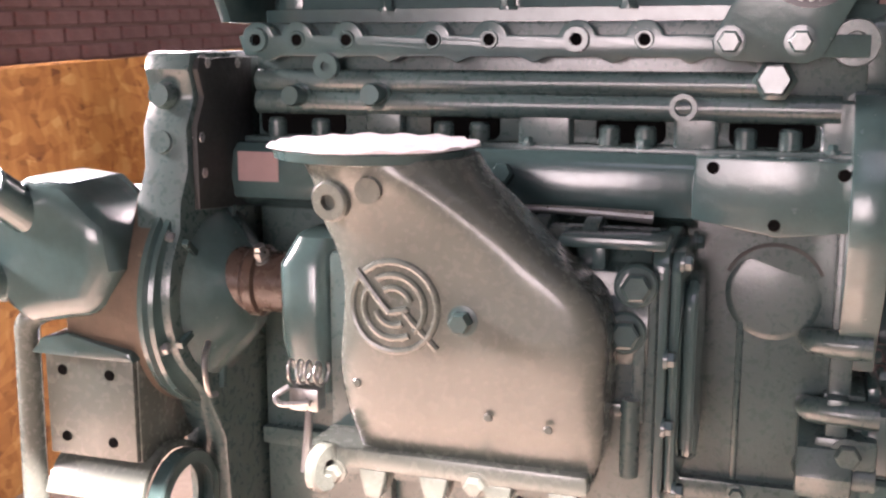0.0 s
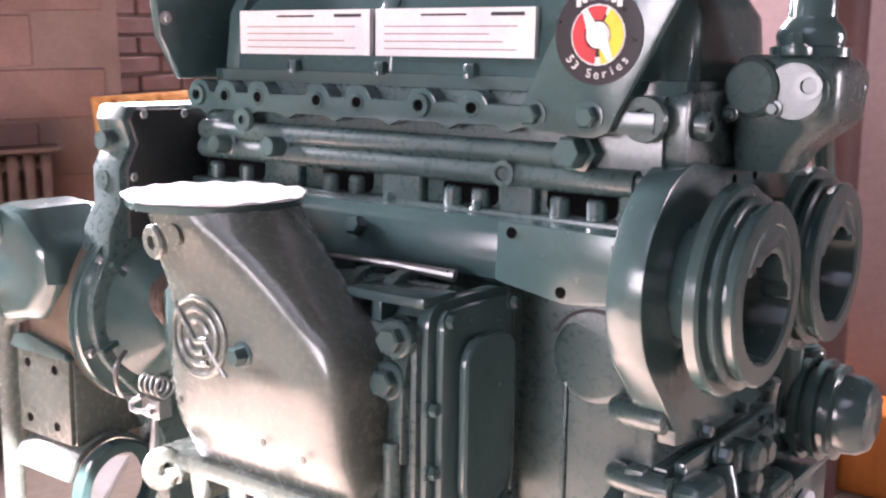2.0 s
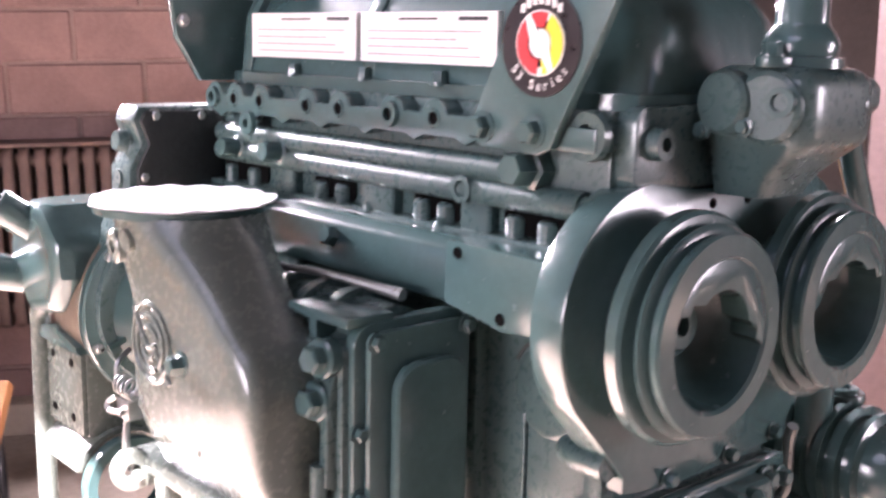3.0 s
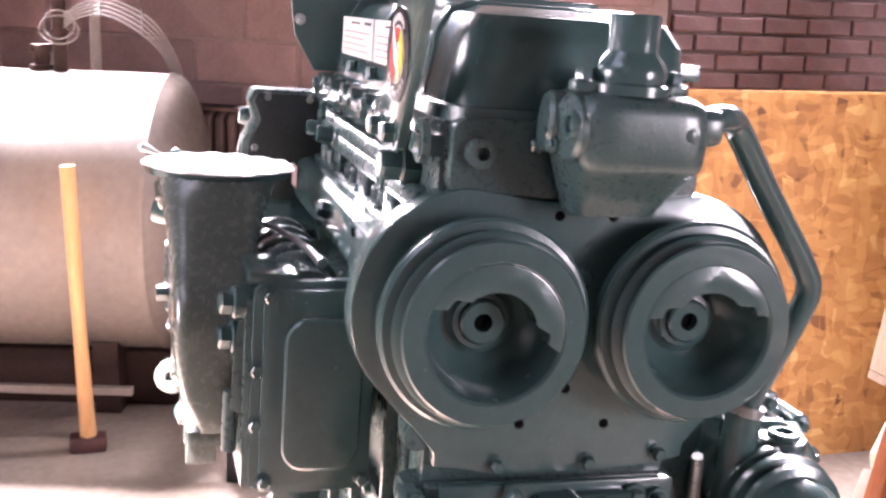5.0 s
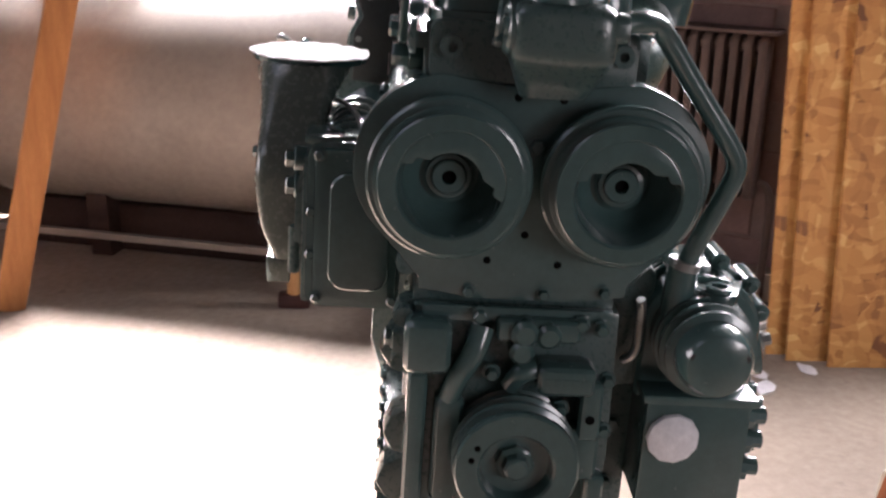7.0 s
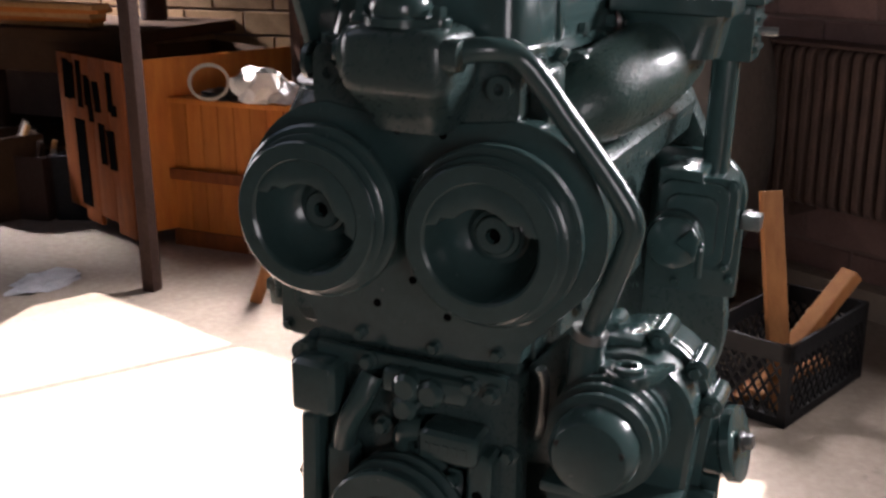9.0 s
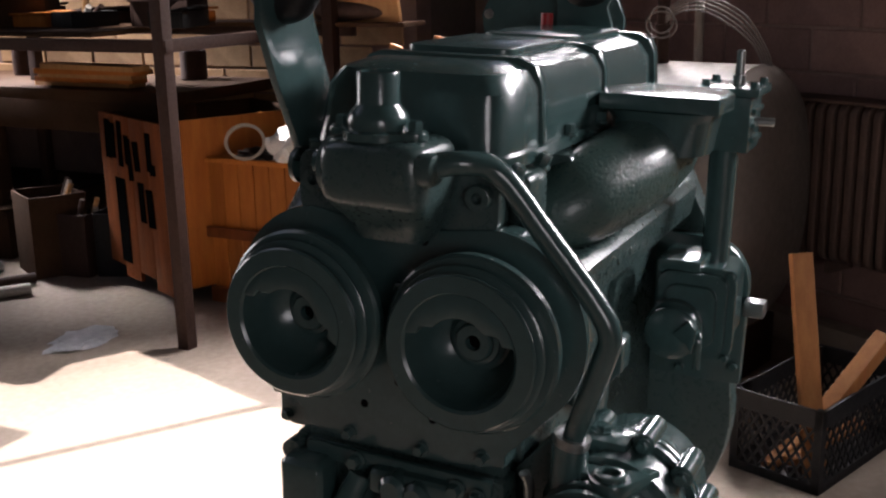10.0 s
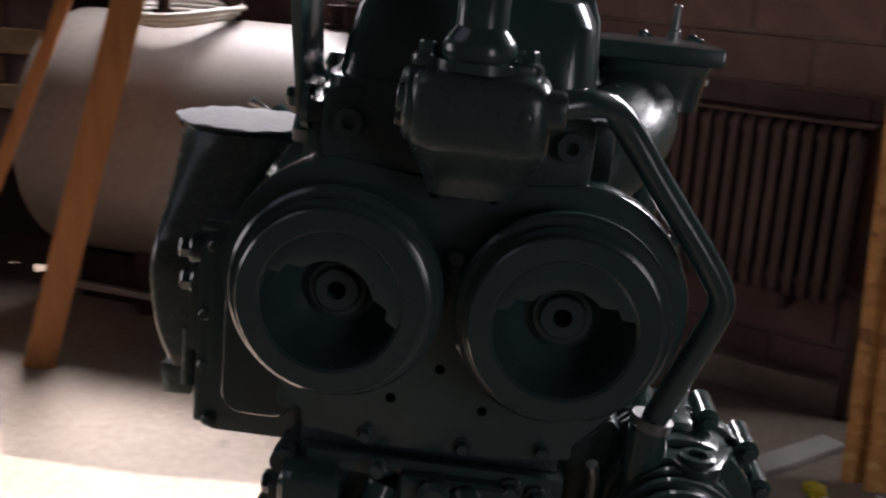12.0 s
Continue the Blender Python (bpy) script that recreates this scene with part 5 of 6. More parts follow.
TX, TZ, TR, TL = -3.66, 0.77, 0.56, 1.82
prof = [(-0.05, 0.0), (-0.045, 0.2), (-0.032, 0.34), (-0.01, 0.44), (0.015, 0.51), (0.04, 0.545), (0.06, TR), (0.0615, TR + 0.004), (0.078, TR + 0.004), (0.08, TR), (TL, TR), (TL + 0.03, 0.5), (TL + 0.05, 0.0)]
shell = part("tank_shell", lathe(bmesh.new(), [(d, r) for d, r in prof], (TX, -0.17, TZ), (0, -1, 0), 96, False), TANK, tank)
for y in (-0.45, -1.5):
    part("tank_support", prism(bmesh.new(), [(TX - 0.3, 0), (TX - 0.32, 0.26)] + arc(TX, TZ, TR + 0.005, 236, 304, 14) + [(TX + 0.32, 0.26), (TX + 0.3, 0)], "xz", y - 0.05, y + 0.05), SHELF_STEEL, tank)
part("tank_rail", boxed(TX + 0.48, TX + 0.51, -1.9, -0.3, 0.155, 0.185), TANK, tank, "thin pale rail under the shell")
# block added under the shell to keep the space there dark
part("tank_skid", boxed(TX - 0.2, TX + 0.2, -1.93, -0.2, 0.0, 0.23), SHELF_STEEL, tank, "added dark block shutting out light under the shell", 0.01)
for y in (-0.75, -1.25, -1.6):
    part("tank_fitting", lathe(bmesh.new(), [(0, 0.05), (0.03, 0.05), (0.03, 0.03), (0.08, 0.03), (0.08, 0.045), (0.11, 0.045)], (TX, y, TZ + TR - 0.01), (0, 0, 1), 20), SHELF_STEEL, tank)
hose = thing("hose_coil", (-3.55, -1.45, 1.32), "pale coiled hose lying over the tank", "hose")
for k in range(3):
    pts = [(-3.55 + (0.2 + 0.03 * k) * math.cos(a), -1.45 + (0.24 + 0.02 * k) * math.sin(a), 1.345 + 0.02 * k - 0.28 * max(0, math.cos(a)) ** 2 * 0.15) for a in (2 * math.pi * n / 16 for n in range(17))]
    part("hose_loop", tube(bmesh.new(), pts, 0.012, 8, 3), HOSE, hose)
PLACE["at"] = Matrix()
part("vent_pipe", tube(bmesh.new(), [(-3.70, -0.66, 1.30), (-3.70, -0.66, 1.7), (-3.70, -0.66, 2.3)], 0.028), SHELF_STEEL, tank)
part("vent_pipe", tube(bmesh.new(), [(-3.80, -0.53, 1.30), (-3.80, -0.53, 1.7), (-3.80, -0.53, 2.3)], 0.02), TANK, tank, "pale vent pipe")
part("pipe_clamp", lathe(bmesh.new(), [(0, 0.028), (0, 0.036), (0.02, 0.036), (0.02, 0.028)], (-3.70, -0.66, 1.47), (0, 0, 1), 20), SHELF_STEEL, tank)
wires = thing("wire_bundle", (-3.6, -0.5, 1.32), "loose thin grey wires draped over the tank end", "wires")
for k in range(5):
    o = 0.012 * k
    part("wire", tube(bmesh.new(), [(-3.66, -0.64, 1.50 + o), (-3.63, -0.57, 1.545 + o), (-3.60, -0.47, 1.548 + o * 1.4), (-3.62, -0.36 + o, 1.49 + o), (-3.66, -0.275 + o, 1.41), (-3.68, -0.235 + o * 0.8, 1.325)], 0.0036, 8), WIRE, wires)
for k in range(2):
    part("wire_loop", tube(bmesh.new(), [(-3.66 + 0.03 * math.cos(a), -0.66 + (0.075 - 0.015 * k) * math.cos(a), 1.49 + 0.055 * math.sin(a) + 0.02 * k) for a in (2 * math.pi * n / 12 for n in range(13))], 0.0036, 8, 3), WIRE, wires)

hammer = thing("sledge_hammer", (-3.04, -0.57, 0), "long wooden-handled hammer leaning against the tank", "hammer")
part("handle", tube(bmesh.new(), [(-3.035, -0.572, 0.03), (-3.03, -0.59, 0.5), (-3.02, -0.607, 1.055)], [0.03, 0.024, 0.026], 12), WOOD, hammer)
part("hammer_head", boxed(-3.075, -3.0, -0.64, -0.51, 0.0, 0.06), RUST, hammer, "", 0.012)


def lath(base, top, w, d, label):
    base, top = Vector(base), Vector(top)
    n = (top - base).length
    b = boxed(-w / 2, w / 2, -d / 2, d / 2, 0, n)
    q = (top - base).to_track_quat('Z', 'X').to_matrix().to_4x4()
    ob = part("wooden_lath", turned(b, Matrix.Translation(base) @ q @ pose(0, 0, 0, 0, 0, 90)), OLD_WOOD, None, "", 0.004)
    return tagged(ob, label, "lath", "laths leaning on the tank")


lath((-2.94, -1.72, 0.0), (-3.13, -1.405, 1.46), 0.03, 0.12, "wide sawn pine lath leaning against the tank")
lath((-2.95, -2.17, 0.0), (-3.13, -1.65, 1.43), 0.03, 0.055, "narrow sawn pine lath leaning against the tank")

# ---- osb sheets ----
for x, y0, y1, label in ((-2.485, 1.485, 3.92, "tall orange OSB sheet leaning near the wall"), (-2.54, 1.345, 2.56, "narrow visible OSB sheet standing behind another"), (-2.6, 1.285, 2.5, "rearmost OSB sheet showing only its edge strip")):
    tagged(part("osb_sheet", turned(boxed(-0.012, 0, y0, y1, 0, 1.38), pose(x, 0, 0, 0, -8.3, 0)), OSB, None, "", 0.002), label, "OSB sheet", "OSB sheets by the wall")

# ---- radiator ----
PLACE["at"] = WALL_AT
rad = thing("radiator", (0.13, -0.85, 0.45), "old brown cast-iron column radiator on the wall", "radiator")
for k in range(31):
    y = -1.75 + 0.058 * k
    b = bmesh.new()
    prism(b, round_rect(0.055, 0.195, 0.46, 1.15, 0.05), "xz", y, y + 0.036)
    part("column", b, RAD, rad, "", 0.008)
part("radiator_pipe", tube(bmesh.new(), [(0.1, 0.03, 0.53), (0.1, 0.09, 0.45), (0.1, 0.09, 0.0)], 0.018), RAD, rad)
for z in (0.53, 1.1):
    part("radiator_hub", cyl(bmesh.new(), (0.125, -1.75, z), (0.125, 0.03, z), 0.03), RAD, rad)
part("radiator_shelf", boxed(0.04, 0.2, -1.76, 0.06, 1.152, 1.167), RAD, rad, "flat top plate", 0.004)
for y in (-1.5, -0.2):
    part("radiator_bracket", boxed(-0.01, 0.16, y, y + 0.03, 0.40, 0.455), RAD, rad)
structure("kerb", boxed(-0.01, 0.1, -4.3, 0.3, 0, 0.13), CONCRETE, "low concrete kerb along the wall", "kerb", 0.01)
PLACE["at"] = Matrix()

# ---- milk crate with offcuts ----
crate = thing("milk_crate", (-2.9, 0.16, 0), "black plastic lattice crate holding wooden offcuts", "crate")
CR = Matrix.Translation((-2.55, 0.215, 0)) @ pose(0, 0, 0, 0, 0, 160)


def crate_part(name, bm, label=""):
    return part(name, turned(bm, CR), PLASTIC, crate, label)


L, W, Hh = 0.62, 0.34, 0.30
crate_part("bottom", boxed(0, L, 0, W, 0.004, 0.016))
for x0, x1, y0, y1 in ((0, L, 0, 0.012), (0, L, W - 0.012, W), (0, 0.012, 0, W), (L - 0.012, L, 0, W)):
    crate_part("rim", boxed(x0, x1, y0, y1, 0.235, Hh))
    crate_part("foot_band", boxed(x0, x1, y0, y1, 0.0, 0.035))
for x, y in ((0, 0), (L - 0.03, 0), (0, W - 0.03), (L - 0.03, W - 0.03)):
    crate_part("corner_post", boxed(x, x + 0.03, y, y + 0.03, 0, Hh))
for axis, length, fixed in (("x", L, 0.003), ("x", L, W - 0.009), ("y", W, 0.003), ("y", W, L - 0.009)):
    n = int(length / 0.045)
    for k in range(n):
        for s in (1, -1):
            a0 = 0.03 + k * (length - 0.06) / n
            a1 = a0 + (length - 0.06) / n
            za, zb = (0.035, 0.235) if s > 0 else (0.235, 0.035)
            for j in range(3):
                f0, f1 = j / 3, (j + 1) / 3
                z0, z1 = 0.035 + 0.2 * f0, 0.035 + 0.2 * f1
                p, q = ((a0, z0), (a1, z1)) if s > 0 else ((a1, z0), (a0, z1))
                b = bmesh.new()
                poly = [(p[0] - 0.005, p[1]), (p[0] + 0.005, p[1]), (q[0] + 0.005, q[1]), (q[0] - 0.005, q[1])]
                prism(b, poly, "xz" if axis == "x" else "yz", fixed, fixed + 0.006)
                crate_part("lattice_bar", b)


def offcut(base, top, w, d, label):
    ob = lath(base, top, w, d, label)
    ob.name = "wood_offcut"
    ob["category"], ob["group"] = "offcut", "offcuts in the crate"
    return ob


offcut((-2.66, 0.19, 0.02), (-2.82, 0.075, 0.765), 0.078, 0.03, "pale sawn plank standing upright in the crate")
offcut((-2.70, 0.17, 0.18), (-2.92, 0.365, 0.47), 0.07, 0.045, "short thick offcut leaning out of the crate")
offcut((-2.66, 0.03, 0.03), (-2.95, 0.13, 0.06), 0.05, 0.03, "short offcut lying in the crate")
offcut((-2.68, 0.1, 0.05), (-3.0, 0.3, 0.10), 0.05, 0.03, "short offcut lying in the crate")

# ---- work corner: cabinet, slatted bin and steel shelf ----
PLACE["at"] = Matrix.Translation((0.385, 0.249, 0)) @ pose(0, 0, 0, 0, 0, -1.44) @ Matrix.Diagonal((1.288, 1.288, 1.165, 1))
cab = thing("wooden_cabinet", (-3.1, -3.0, 0), "orange-varnished plank cabinet with dark painted marks", "cabinet")
CB = Matrix.Translation((-2.88, -2.74, 0)) @ pose(0, 0, 0, 0, 0, 66)


def cab_part(name, bm, mat, label="", bevel=0.003):
    return part(name, turned(bm, CB), mat, cab, label, bevel)


for k in range(4):
    # front planks use the darker copy, so their shade is painted in
    cab_part("front_plank", boxed(-0.64 + 0.161 * k, -0.483 + 0.161 * k, -0.02, 0.0, 0.10 - 0.05 * (k % 2), 0.85), DARK_PINE)
# solid dark core paints the shade inside the open cabinet
cab_part("cabinet_body", boxed(-0.62, -0.002, 0.002, 0.73, 0.12, 0.68), DARK_WOOD)
cab_part("back_board", boxed(-0.64, 0.0, 0.735, 0.755, 0.1, 0.84), DARK_WOOD)
cab_part("side_board", boxed(-0.658, -0.642, -0.01, 0.76, 0.08, 0.84), DARK_WOOD)
cab_part("side_board", boxed(0.002, 0.018, -0.01, 0.76, 0.08, 0.86), ORANGE_WOOD, "pale plywood side")
for x, z, w, h in ((-0.60, 0.62, 0.05, 0.17), (-0.53, 0.63, 0.03, 0.15), (-0.46, 0.6, 0.035, 0.2), (-0.39, 0.62, 0.03, 0.12), (-0.30, 0.58, 0.035, 0.18), (-0.23, 0.63, 0.045, 0.12), (-0.14, 0.63, 0.035, 0.16), (-0.08, 0.62, 0.04, 0.03), (-0.24, 0.38, 0.045, 0.17), (-0.15, 0.37, 0.055, 0.16), (-0.49, 0.14, 0.09, 0.4)):
    cab_part("painted_mark", turned(boxed(x - 0.008, x + w + 0.004, -0.024, -0.0205, z - 0.01, z + h + 0.01), pose(0, 0, 0, 0, 4 * math.sin(90 * x), 0)), HOLE, "", 0.0)
binn = thing("slatted_bin", (-3.1, -2.45, 0), "orange slatted wooden bin stacked in two tiers", "bin")
BN = Matrix.Translation((-3.03, -2.66, 0)) @ pose(0, 0, 0, 0, 0, 90)


def bin_part(name, bm, label=""):
    return part(name, turned(bm, BN), ORANGE_WOOD, binn, label, 0.003)


for tier in range(2):
    z = 0.03 + 0.33 * tier
    for k in range(7):
        bin_part("slat", boxed(0.002 + 0.078 * k, 0.076 + 0.078 * k, 0.0, 0.018, z, z + 0.30))
    bin_part("bin_top", boxed(-0.01, 0.57, -0.012, 0.16, z + 0.302, z + 0.325))
    bin_part("bin_side", boxed(0.53, 0.548, 0.02, 0.155, z, z + 0.30))
    bin_part("bin_side", boxed(0.0, 0.018, 0.02, 0.155, z, z + 0.30))

# darker strips between the tiers and along the foot
part("bin_band", turned(boxed(-0.012, 0.572, -0.026, -0.0125, 0.315, 0.365), BN), DARK_PINE, binn, "dark band between the tiers", 0.003)
part("bin_plinth", turned(boxed(-0.012, 0.572, -0.016, -0.001, 0.0, 0.075), BN), DARK_PINE, binn, "dark strip along the foot", 0.003)

shelf = thing("steel_shelf", (-2.9, -3.2, 0), "brown steel shelf frame loaded with scrap", "shelf")
for x, y in ((-2.50, -2.37), (-3.3, -2.2), (-2.7, -4.2), (-3.5, -4.1)):
    part("post", boxed(x - 0.025, x + 0.025, y - 0.025, y + 0.025, 0, 2.3), SHELF_STEEL, shelf, "", 0.003)
for z in (1.2, 1.62):
    part("shelf_rail", boxed(-2.52, -2.48, -4.2, -2.34, z, z + 0.05), SHELF_STEEL, shelf, "", 0.003)
    part("shelf_rail", boxed(-3.4, -2.5, -2.39, -2.35, z, z + 0.05), SHELF_STEEL, shelf, "", 0.003)
    part("shelf_rail", boxed(-3.5, -3.46, -4.2, -2.2, z, z + 0.05), SHELF_STEEL, shelf, "", 0.003)
for k in range(5):
    part("shelf_board", boxed(-3.48 + 0.19 * k, -3.3 + 0.19 * k, -4.2, -1.86 if k == 0 else -2.74 - 0.03 * (k % 2), 1.252, 1.272), DARK_WOOD, shelf, "", 0.003)
# bench added to make the space under the shelf dark
bench = thing("workbench", (-3.6, -4.0, 0), "dark timber workbench added to fill the dark space under the shelf", "workbench")
part("bench_top", boxed(-4.05, -3.2, -5.4, -2.95, 0.88, 0.94), DARK_WOOD, bench, "", 0.006)
part("bench_back", boxed(-4.08, -4.05, -5.4, -2.95, 0.0, 0.88), DARK_WOOD, bench)
part("lower_shelf", boxed(-4.04, -3.28, -5.36, -3.0, 0.3, 0.33), DARK_WOOD, bench, "", 0.003)
part("apron", boxed(-3.26, -3.23, -5.36, -3.0, 0.72, 0.88), DARK_WOOD, bench, "", 0.003)
for x, y in ((-3.28, -2.98), (-3.28, -4.2), (-3.28, -5.36), (-4.0, -2.98), (-4.0, -5.36)):
    part("bench_leg", boxed(x - 0.04, x + 0.04, y - 0.04, y + 0.04, 0.0, 0.88), DARK_WOOD, bench, "", 0.004)
rnd = random.Random(11)


def crumpled(name, at, sx, sy, sz, mat, seed, label, category, group=""):
    b = bmesh.new()
    bmesh.ops.create_icosphere(b, subdivisions=3, radius=1)
    for v in b.verts:
        n = noise.noise(v.co * 2.1 + Vector((seed, 0, 0))) * 0.5 + noise.noise(v.co * 5.0 + Vector((0, seed, 0))) * 0.25
        v.co *= 1 + n
        v.co = Vector((v.co.x * sx, v.co.y * sy, max(v.co.z, -0.4) * sz)) + Vector(at) + Vector((0, 0, 0.4 * sz))
    return tagged(part(name, b, mat), label, category, group)


crumpled("white_rag", (-3.1, -2.26, 0.685), 0.085, 0.12, 0.10, RAG, 3, "crumpled bright white rag on the wooden bin", "rag")
crumpled("plastic_bag", (-3.11, -2.14, 0.685), 0.07, 0.09, 0.06, GREY_BAG, 8, "crumpled grey plastic bag on the wooden bin", "bag")
crumpled("dark_cloth", (-3.11, -2.42, 0.685), 0.07, 0.12, 0.03, BLACK, 5, "dark cloth spread on the wooden bin", "cloth")
crumpled("plastic_wrap", (-2.40, -2.80, 0.0), 0.15, 0.09, 0.02, GREY_BAG, 14, "flat crumpled clear plastic wrap on the floor", "plastic wrap")
tape_ring = lathe(bmesh.new(), [(0, 0.07), (0.03, 0.07), (0.03, 0.082), (0, 0.082), (0, 0.07)], (-3.04, -2.46, 0.76), (0.8, 0.5, 0.3), 36, False)
tagged(part("strap_ring", tape_ring, HOSE), "pale coiled strap ring standing on the bin", "strap")


def scrap_box(at, w, d, h, turn, mat, label, group):
    """Open-topped box with a rim, a crooked lid or a bundle inside."""
    ob = thing("scrap_box", at, label, "box", group)
    M = Matrix.Translation(at) @ pose(0, 0, 0, 0, 0, turn)
    t = 0.012
    for q in ((-w / 2, w / 2, -d / 2, -d / 2 + t), (-w / 2, w / 2, d / 2 - t, d / 2), (-w / 2, -w / 2 + t, -d / 2 + t, d / 2 - t), (w / 2 - t, w / 2, -d / 2 + t, d / 2 - t)):
        part("side", turned(boxed(*q, 0, h), M), mat, ob, "", 0.003)
    part("bottom", turned(boxed(-w / 2 + t, w / 2 - t, -d / 2 + t, d / 2 - t, 0, t), M), mat, ob)
    if rnd.random() < 0.5:
        part("lid", turned(boxed(-w / 2 - 0.01, w / 2 + 0.01, -d / 2 - 0.01, d / 2 + 0.01, 0, 0.012), M @ pose(0, 0, h + 0.001, rnd.uniform(0, 7), 0, rnd.uniform(-8, 8))), mat, ob, "", 0.003)
    else:
        for k in range(3):
            x = rnd.uniform(-w / 4, w / 4)
            part("rod", turned(cyl(bmesh.new(), (x, -d / 3, 0.02), (x + rnd.uniform(-0.04, 0.04), d / 3, h + rnd.uniform(0, 0.1)), 0.012), M), (SHELF_STEEL, WOOD, HOSE)[k], ob)
    return ob


for k in range(12):
    w, d, h = rnd.uniform(0.1, 0.3), rnd.uniform(0.1, 0.25), rnd.uniform(0.04, 0.18)
    scrap_box((rnd.uniform(-3.3, -2.75), -4.0 + 0.125 * k, 1.274), w, d, h, rnd.uniform(-20, 20), (DARK_WOOD, ORANGE_WOOD, SHELF_STEEL, PLASTIC)[k % 4], "small open workshop box on the steel shelf", "scrap on the shelf")
for k in range(9):
    w, d, h = rnd.uniform(0.15, 0.4), rnd.uniform(0.15, 0.3), rnd.uniform(0.15, 0.45)
    scrap_box((rnd.uniform(-3.6, -2.95), -4.6 + 0.15 * k, 0.0), w, d, h, rnd.uniform(0, 90), (DARK_WOOD, SHELF_STEEL, PLASTIC)[k % 3], "dusty open scrap box standing on the floor", "scrap on the floor")
for k in range(7):
    a = rnd.uniform(0, 180)
    x, y = rnd.uniform(-2.9, -2.55), rnd.uniform(-4.4, -3.5)
    L2 = rnd.uniform(0.15, 0.35)
    c, s2 = math.cos(radians(a)) * L2, math.sin(radians(a)) * L2
    tagged(part("scrap_pipe", cyl(bmesh.new(), (x - c, y - s2, 0.03), (x + c, y + s2, 0.03), 0.028, None, 14), (STEEL, SHELF_STEEL, HOSE)[k % 3]), "short loose scrap pipe lying on the floor", "pipe", "loose scrap pipes")

tagged(part("plywood_board", turned(boxed(-0.17, 0.17, -0.008, 0.008, 0, 0.4), pose(-3.36, -2.05, 1.273, 8, 0, 78)), WOOD, None, "", 0.002), "pale plywood board leaning on the steel shelf", "board")
tagged(part("rolled_mat", lathe(bmesh.new(), [(0, 0.0), (0.0, 0.042), (0.34, 0.045), (0.34, 0.0)], (-3.38, -2.3, 1.318), (0.02, 1, 0), 24, False), RAD, None), "rolled dark brown mat lying on the steel shelf", "mat")
crumpled("paper_sack", (-3.15, -3.8, 1.273), 0.07, 0.09, 0.1, RAG, 33, "crumpled white paper sack on the steel shelf", "sack")
for k in range(5):
    x, y = -3.35 + 0.05 * k, -3.6 + 0.06 * k
    tagged(part("bench_plank", turned(boxed(-0.05, 0.05, -0.3, 0.3, 0, 0.026), pose(x, y, 0.941 + 0.027 * k, 0, 0, 8 * math.sin(3 * k))), (WOOD, ORANGE_WOOD)[k % 2], None, "", 0.003), "short sawn plank stacked on the workbench", "plank", "planks on the workbench")
for x, y in ((-3.75, -3.3), (-3.7, -4.4)):
    tagged(part("steel_can", lathe(bmesh.new(), [(0, 0.06), (0.005, 0.065), (0.15, 0.065), (0.155, 0.062), (0.155, 0.055), (0.02, 0.055), (0.02, 0)], (x, y, 0.941), (0, 0, 1), 24, False), SHELF_STEEL, None), "dull open steel can on the workbench", "can", "cans on the workbench")

PLACE["at"] = Matrix()

# ---- right of the engine ----
tagged(part("grey_board", turned(boxed(-0.27, 0.27, -0.05, 0.05, 0, 0.03), pose(-2.72, 1.13, 0, 0, 0, 130)), BOARD, None, "", 0.004), "pale grey offcut board lying on the floor", "board")
for k, (x, y, r, a) in enumerate(((-2.42, 1.2, 0.05, 20), (-2.36, 1.12, 0.035, 70), (-2.30, 1.19, 0.06, -30), (-2.46, 1.40, 0.05, 10))):
    scrap = prism(bmesh.new(), [(r * (1 + 0.3 * math.sin(5 * q + k)) * math.cos(q), 0.6 * r * math.sin(q)) for q in (2 * math.pi * n / 9 for n in range(9))], "xy", 0.001, 0.006)
    tagged(part("paper_scrap", turned(scrap, pose(x, y, 0, 0, 0, a)), PAPER, None, "", 0.001), "small torn white paper scrap on the floor", "paper scrap", "paper scraps by the boards")
crumpled("yellow_wrapper", (-2.5, 1.17, 0.0), 0.05, 0.04, 0.02, YELLOW, 21, "small crumpled yellow wrapper on the floor", "wrapper")
pole = lathe(bmesh.new(), [(0, 0.09), (4.2, 0.09)], (-0.72, 2.6, 0), (0, 0, 1), 28)
structure("column", pole, RUST, "dark red painted steel column", "column")
tagged(part("pink_panel", boxed(-1.35, 0.9, 2.9, 2.94, 0.0, 2.3), PINK, None, "", 0.005), "faded pink panel standing behind the column", "panel")
tagged(part("wood_crate", boxed(-1.0, -0.3, 2.66, 2.88, 0.0, 0.3), ORANGE_WOOD, None, "", 0.01), "low orange wooden crate behind the column", "crate")

# ---- wooden frame and tyre beside the boards ----
fr = thing("wood_rack", (-0.65, 0.9, 0), "pale wooden rack with dark openings on a leaning post", "rack")
FR = Matrix.Translation((-0.62, 0.862, 1.03)) @ pose(0, 0, 0, -8, 0, 0) @ Matrix.Diagonal((1, 0.8, 0.73, 1))
for x0, x1, y0, y1, z0, z1 in ((-0.05, 0, 0, 0.5, 0, 0.022), (-0.05, 0, 0, 0.5, 0.198, 0.22), (-0.05, 0, 0, 0.014, 0.022, 0.198), (-0.05, 0, 0.055, 0.068, 0.022, 0.198), (-0.05, 0, 0.475, 0.5, 0.022, 0.198)):
    part("frame_bar", turned(boxed(x0, x1, y0, y1, z0, z1), FR), PALE_WOOD, fr, "", 0.003)
# dark sheet stands for the shade inside the rack openings
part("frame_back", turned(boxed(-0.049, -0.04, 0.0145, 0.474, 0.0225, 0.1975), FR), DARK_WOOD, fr)
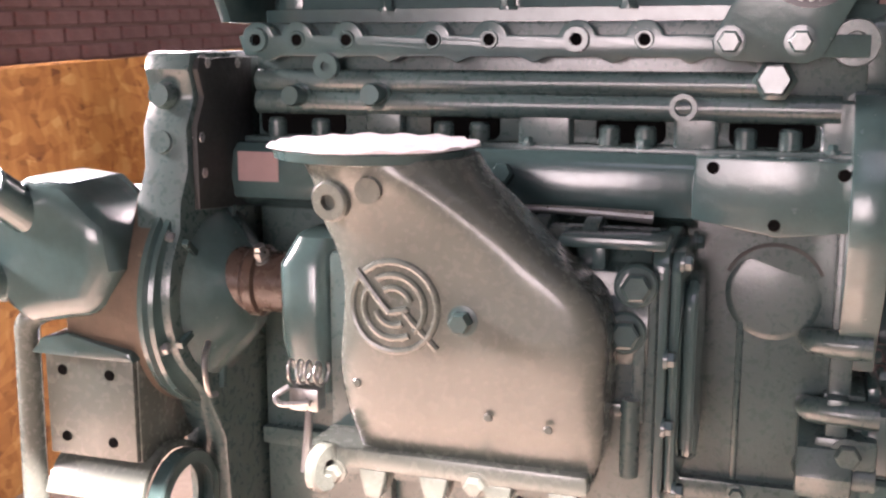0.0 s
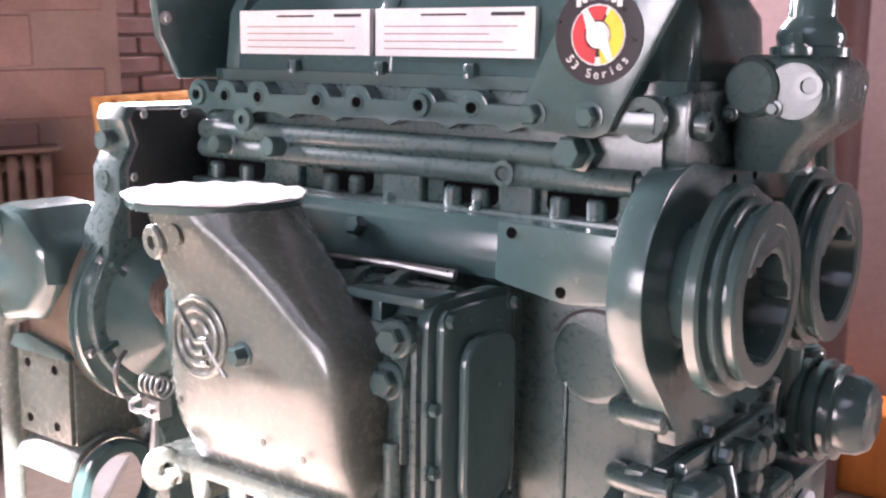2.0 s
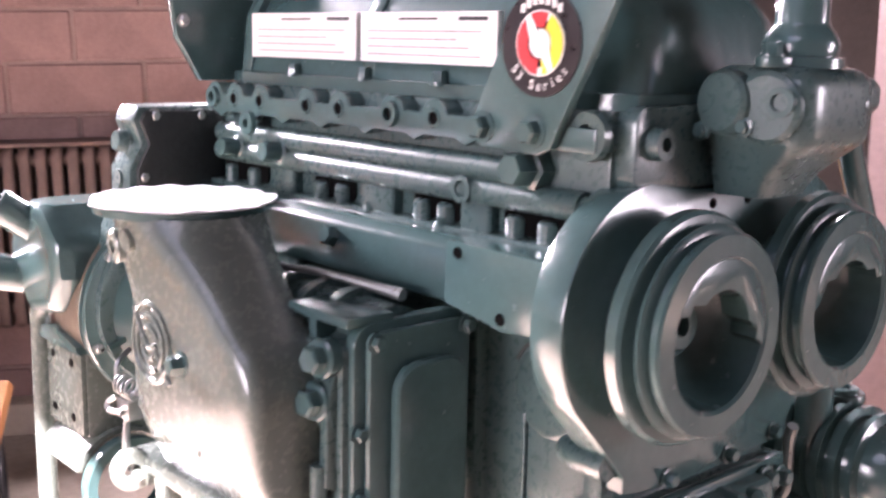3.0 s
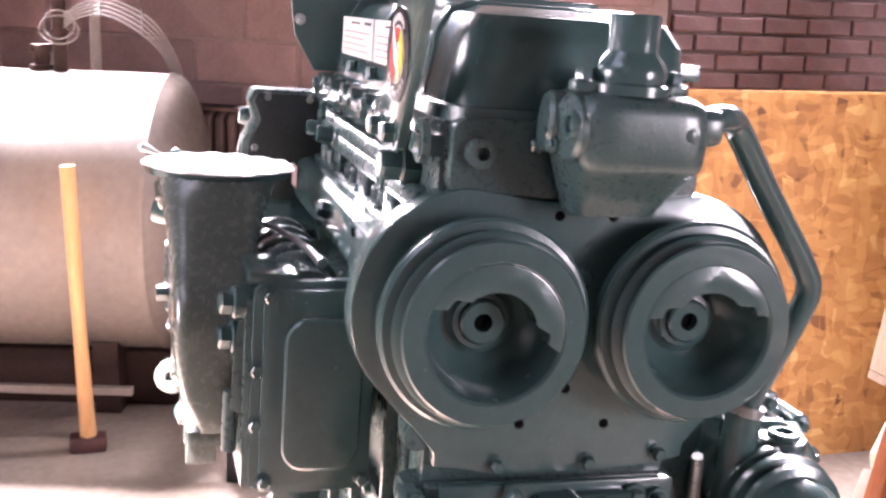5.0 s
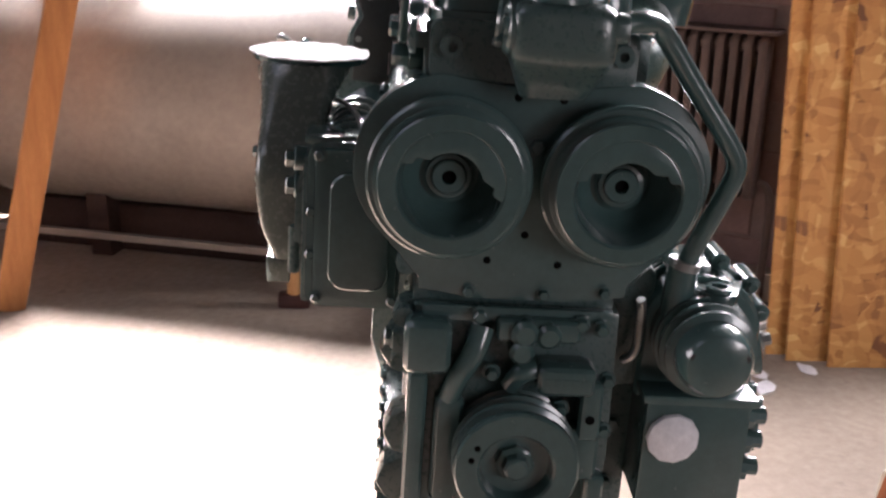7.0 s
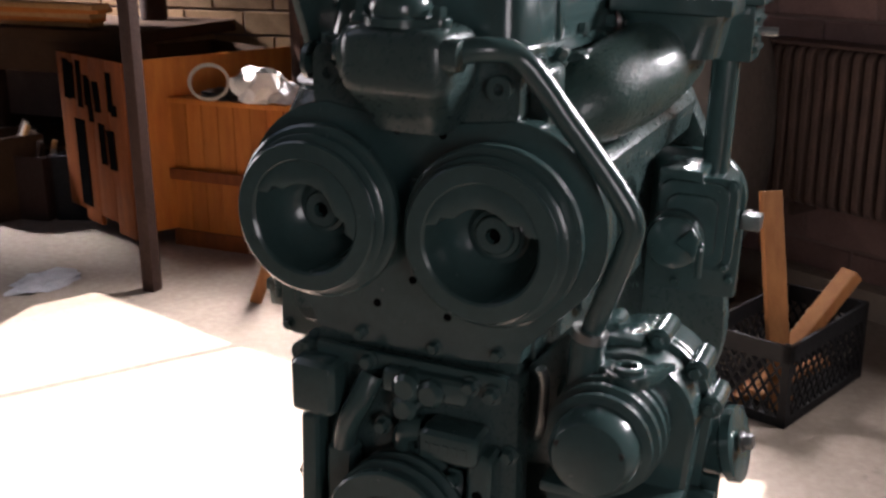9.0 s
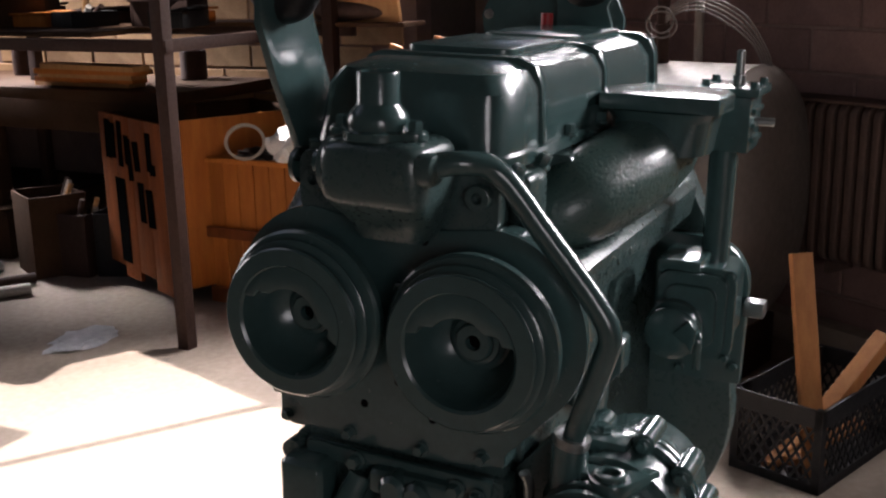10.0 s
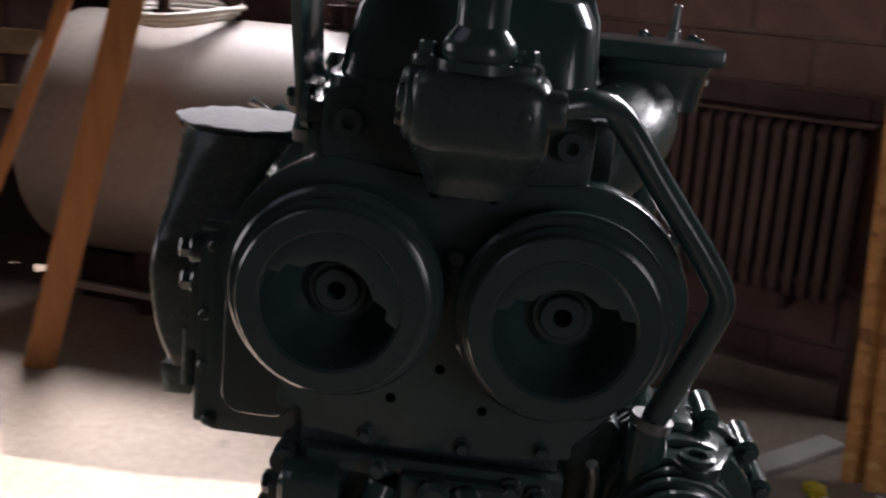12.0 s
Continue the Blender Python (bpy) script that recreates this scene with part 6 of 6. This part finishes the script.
part("frame_post", turned(boxed(-0.06, -0.02, -0.02, 0.02, 0, 1.06), pose(-0.60, 0.742, 0, -11, 0, 0)), DARK_PINE, fr, "", 0.003)
# plain dark sheet beside the post
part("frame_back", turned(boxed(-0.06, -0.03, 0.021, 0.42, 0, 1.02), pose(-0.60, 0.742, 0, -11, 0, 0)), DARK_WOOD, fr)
tyre = thing("tyre", (-0.85, 1.2, 0), "dusty cream-coloured chunky tyre standing upright", "tyre")
TY = Matrix.Translation((-0.86, 1.27, 0.45)) @ pose(0, 0, 0, 0, 0, 35) @ Matrix.Scale(1.5, 4)
part("carcass", turned(lathe(bmesh.new(), [(-0.07, 0.17), (-0.085, 0.22), (-0.07, 0.268), (0.07, 0.268), (0.085, 0.22), (0.07, 0.17), (-0.07, 0.17)], (0, 0, 0), (1, 0, 0), 48, False), TY), RUBBER, tyre)
for k in range(22):
    for side in (-1, 1):
        a = 360 / 22 * (k + 0.25 * side)
        b = boxed(-0.036 + 0.04 * side, 0.034 + 0.04 * side, -0.032, 0.032, 0.262, 0.298)
        part("tread_block", turned(b, TY @ pose(0, 0, 0, a, 0, 0)), RUBBER, tyre, "", 0.01)

# ---- blocks and bricks of the walls ----
def unit_mesh(name, sx, sy, sz, mat):
    b = boxed(-sx / 2, sx / 2, -sy / 2, sy / 2, -sz / 2, sz / 2)
    finish(b, 0.006, 1)
    me = bpy.data.meshes.new(name)
    b.to_mesh(me)
    b.free()
    me.materials.append(mat)
    return me


def courses(wall, name, x, y0, y1, z0, z1, length, height, mat, seed, frame_m=Matrix(), turn=0.0):
    me = unit_mesh(name, 0.03, length - 0.012, height - 0.012, mat)
    r = random.Random(seed)
    row = 0
    z = z0 + height / 2
    while z < z1:
        y = y0 + (length / 2 if row % 2 else 0) + length / 2
        while y + length / 2 <= y1 + 0.01:
            ob = new(name, me)
            ob.parent = wall
            ob.location = frame_m @ Vector((x + r.uniform(-0.002, 0.002), y, z)) - ORIGIN[wall]
            ob.rotation_euler = (0, 0, radians(turn))
            y += length
        z += height
        row += 1


courses(wall_radiator, "concrete_block", -0.017, -4.33, 0.27, 0.05, 2.6, 0.51, 0.2, BLOCK, 1, WALL_AT, SLANT)
courses(wall_brick, "brick", -3.305, BRICK_Y, 4.9, 1.17, 2.2, 0.215, 0.078, BRICK, 2)
courses(wall_tank, "brick", -4.766, -6.0, -2.4, 0.7, 1.9, 0.44, 0.15, TAN_BRICK, 4)
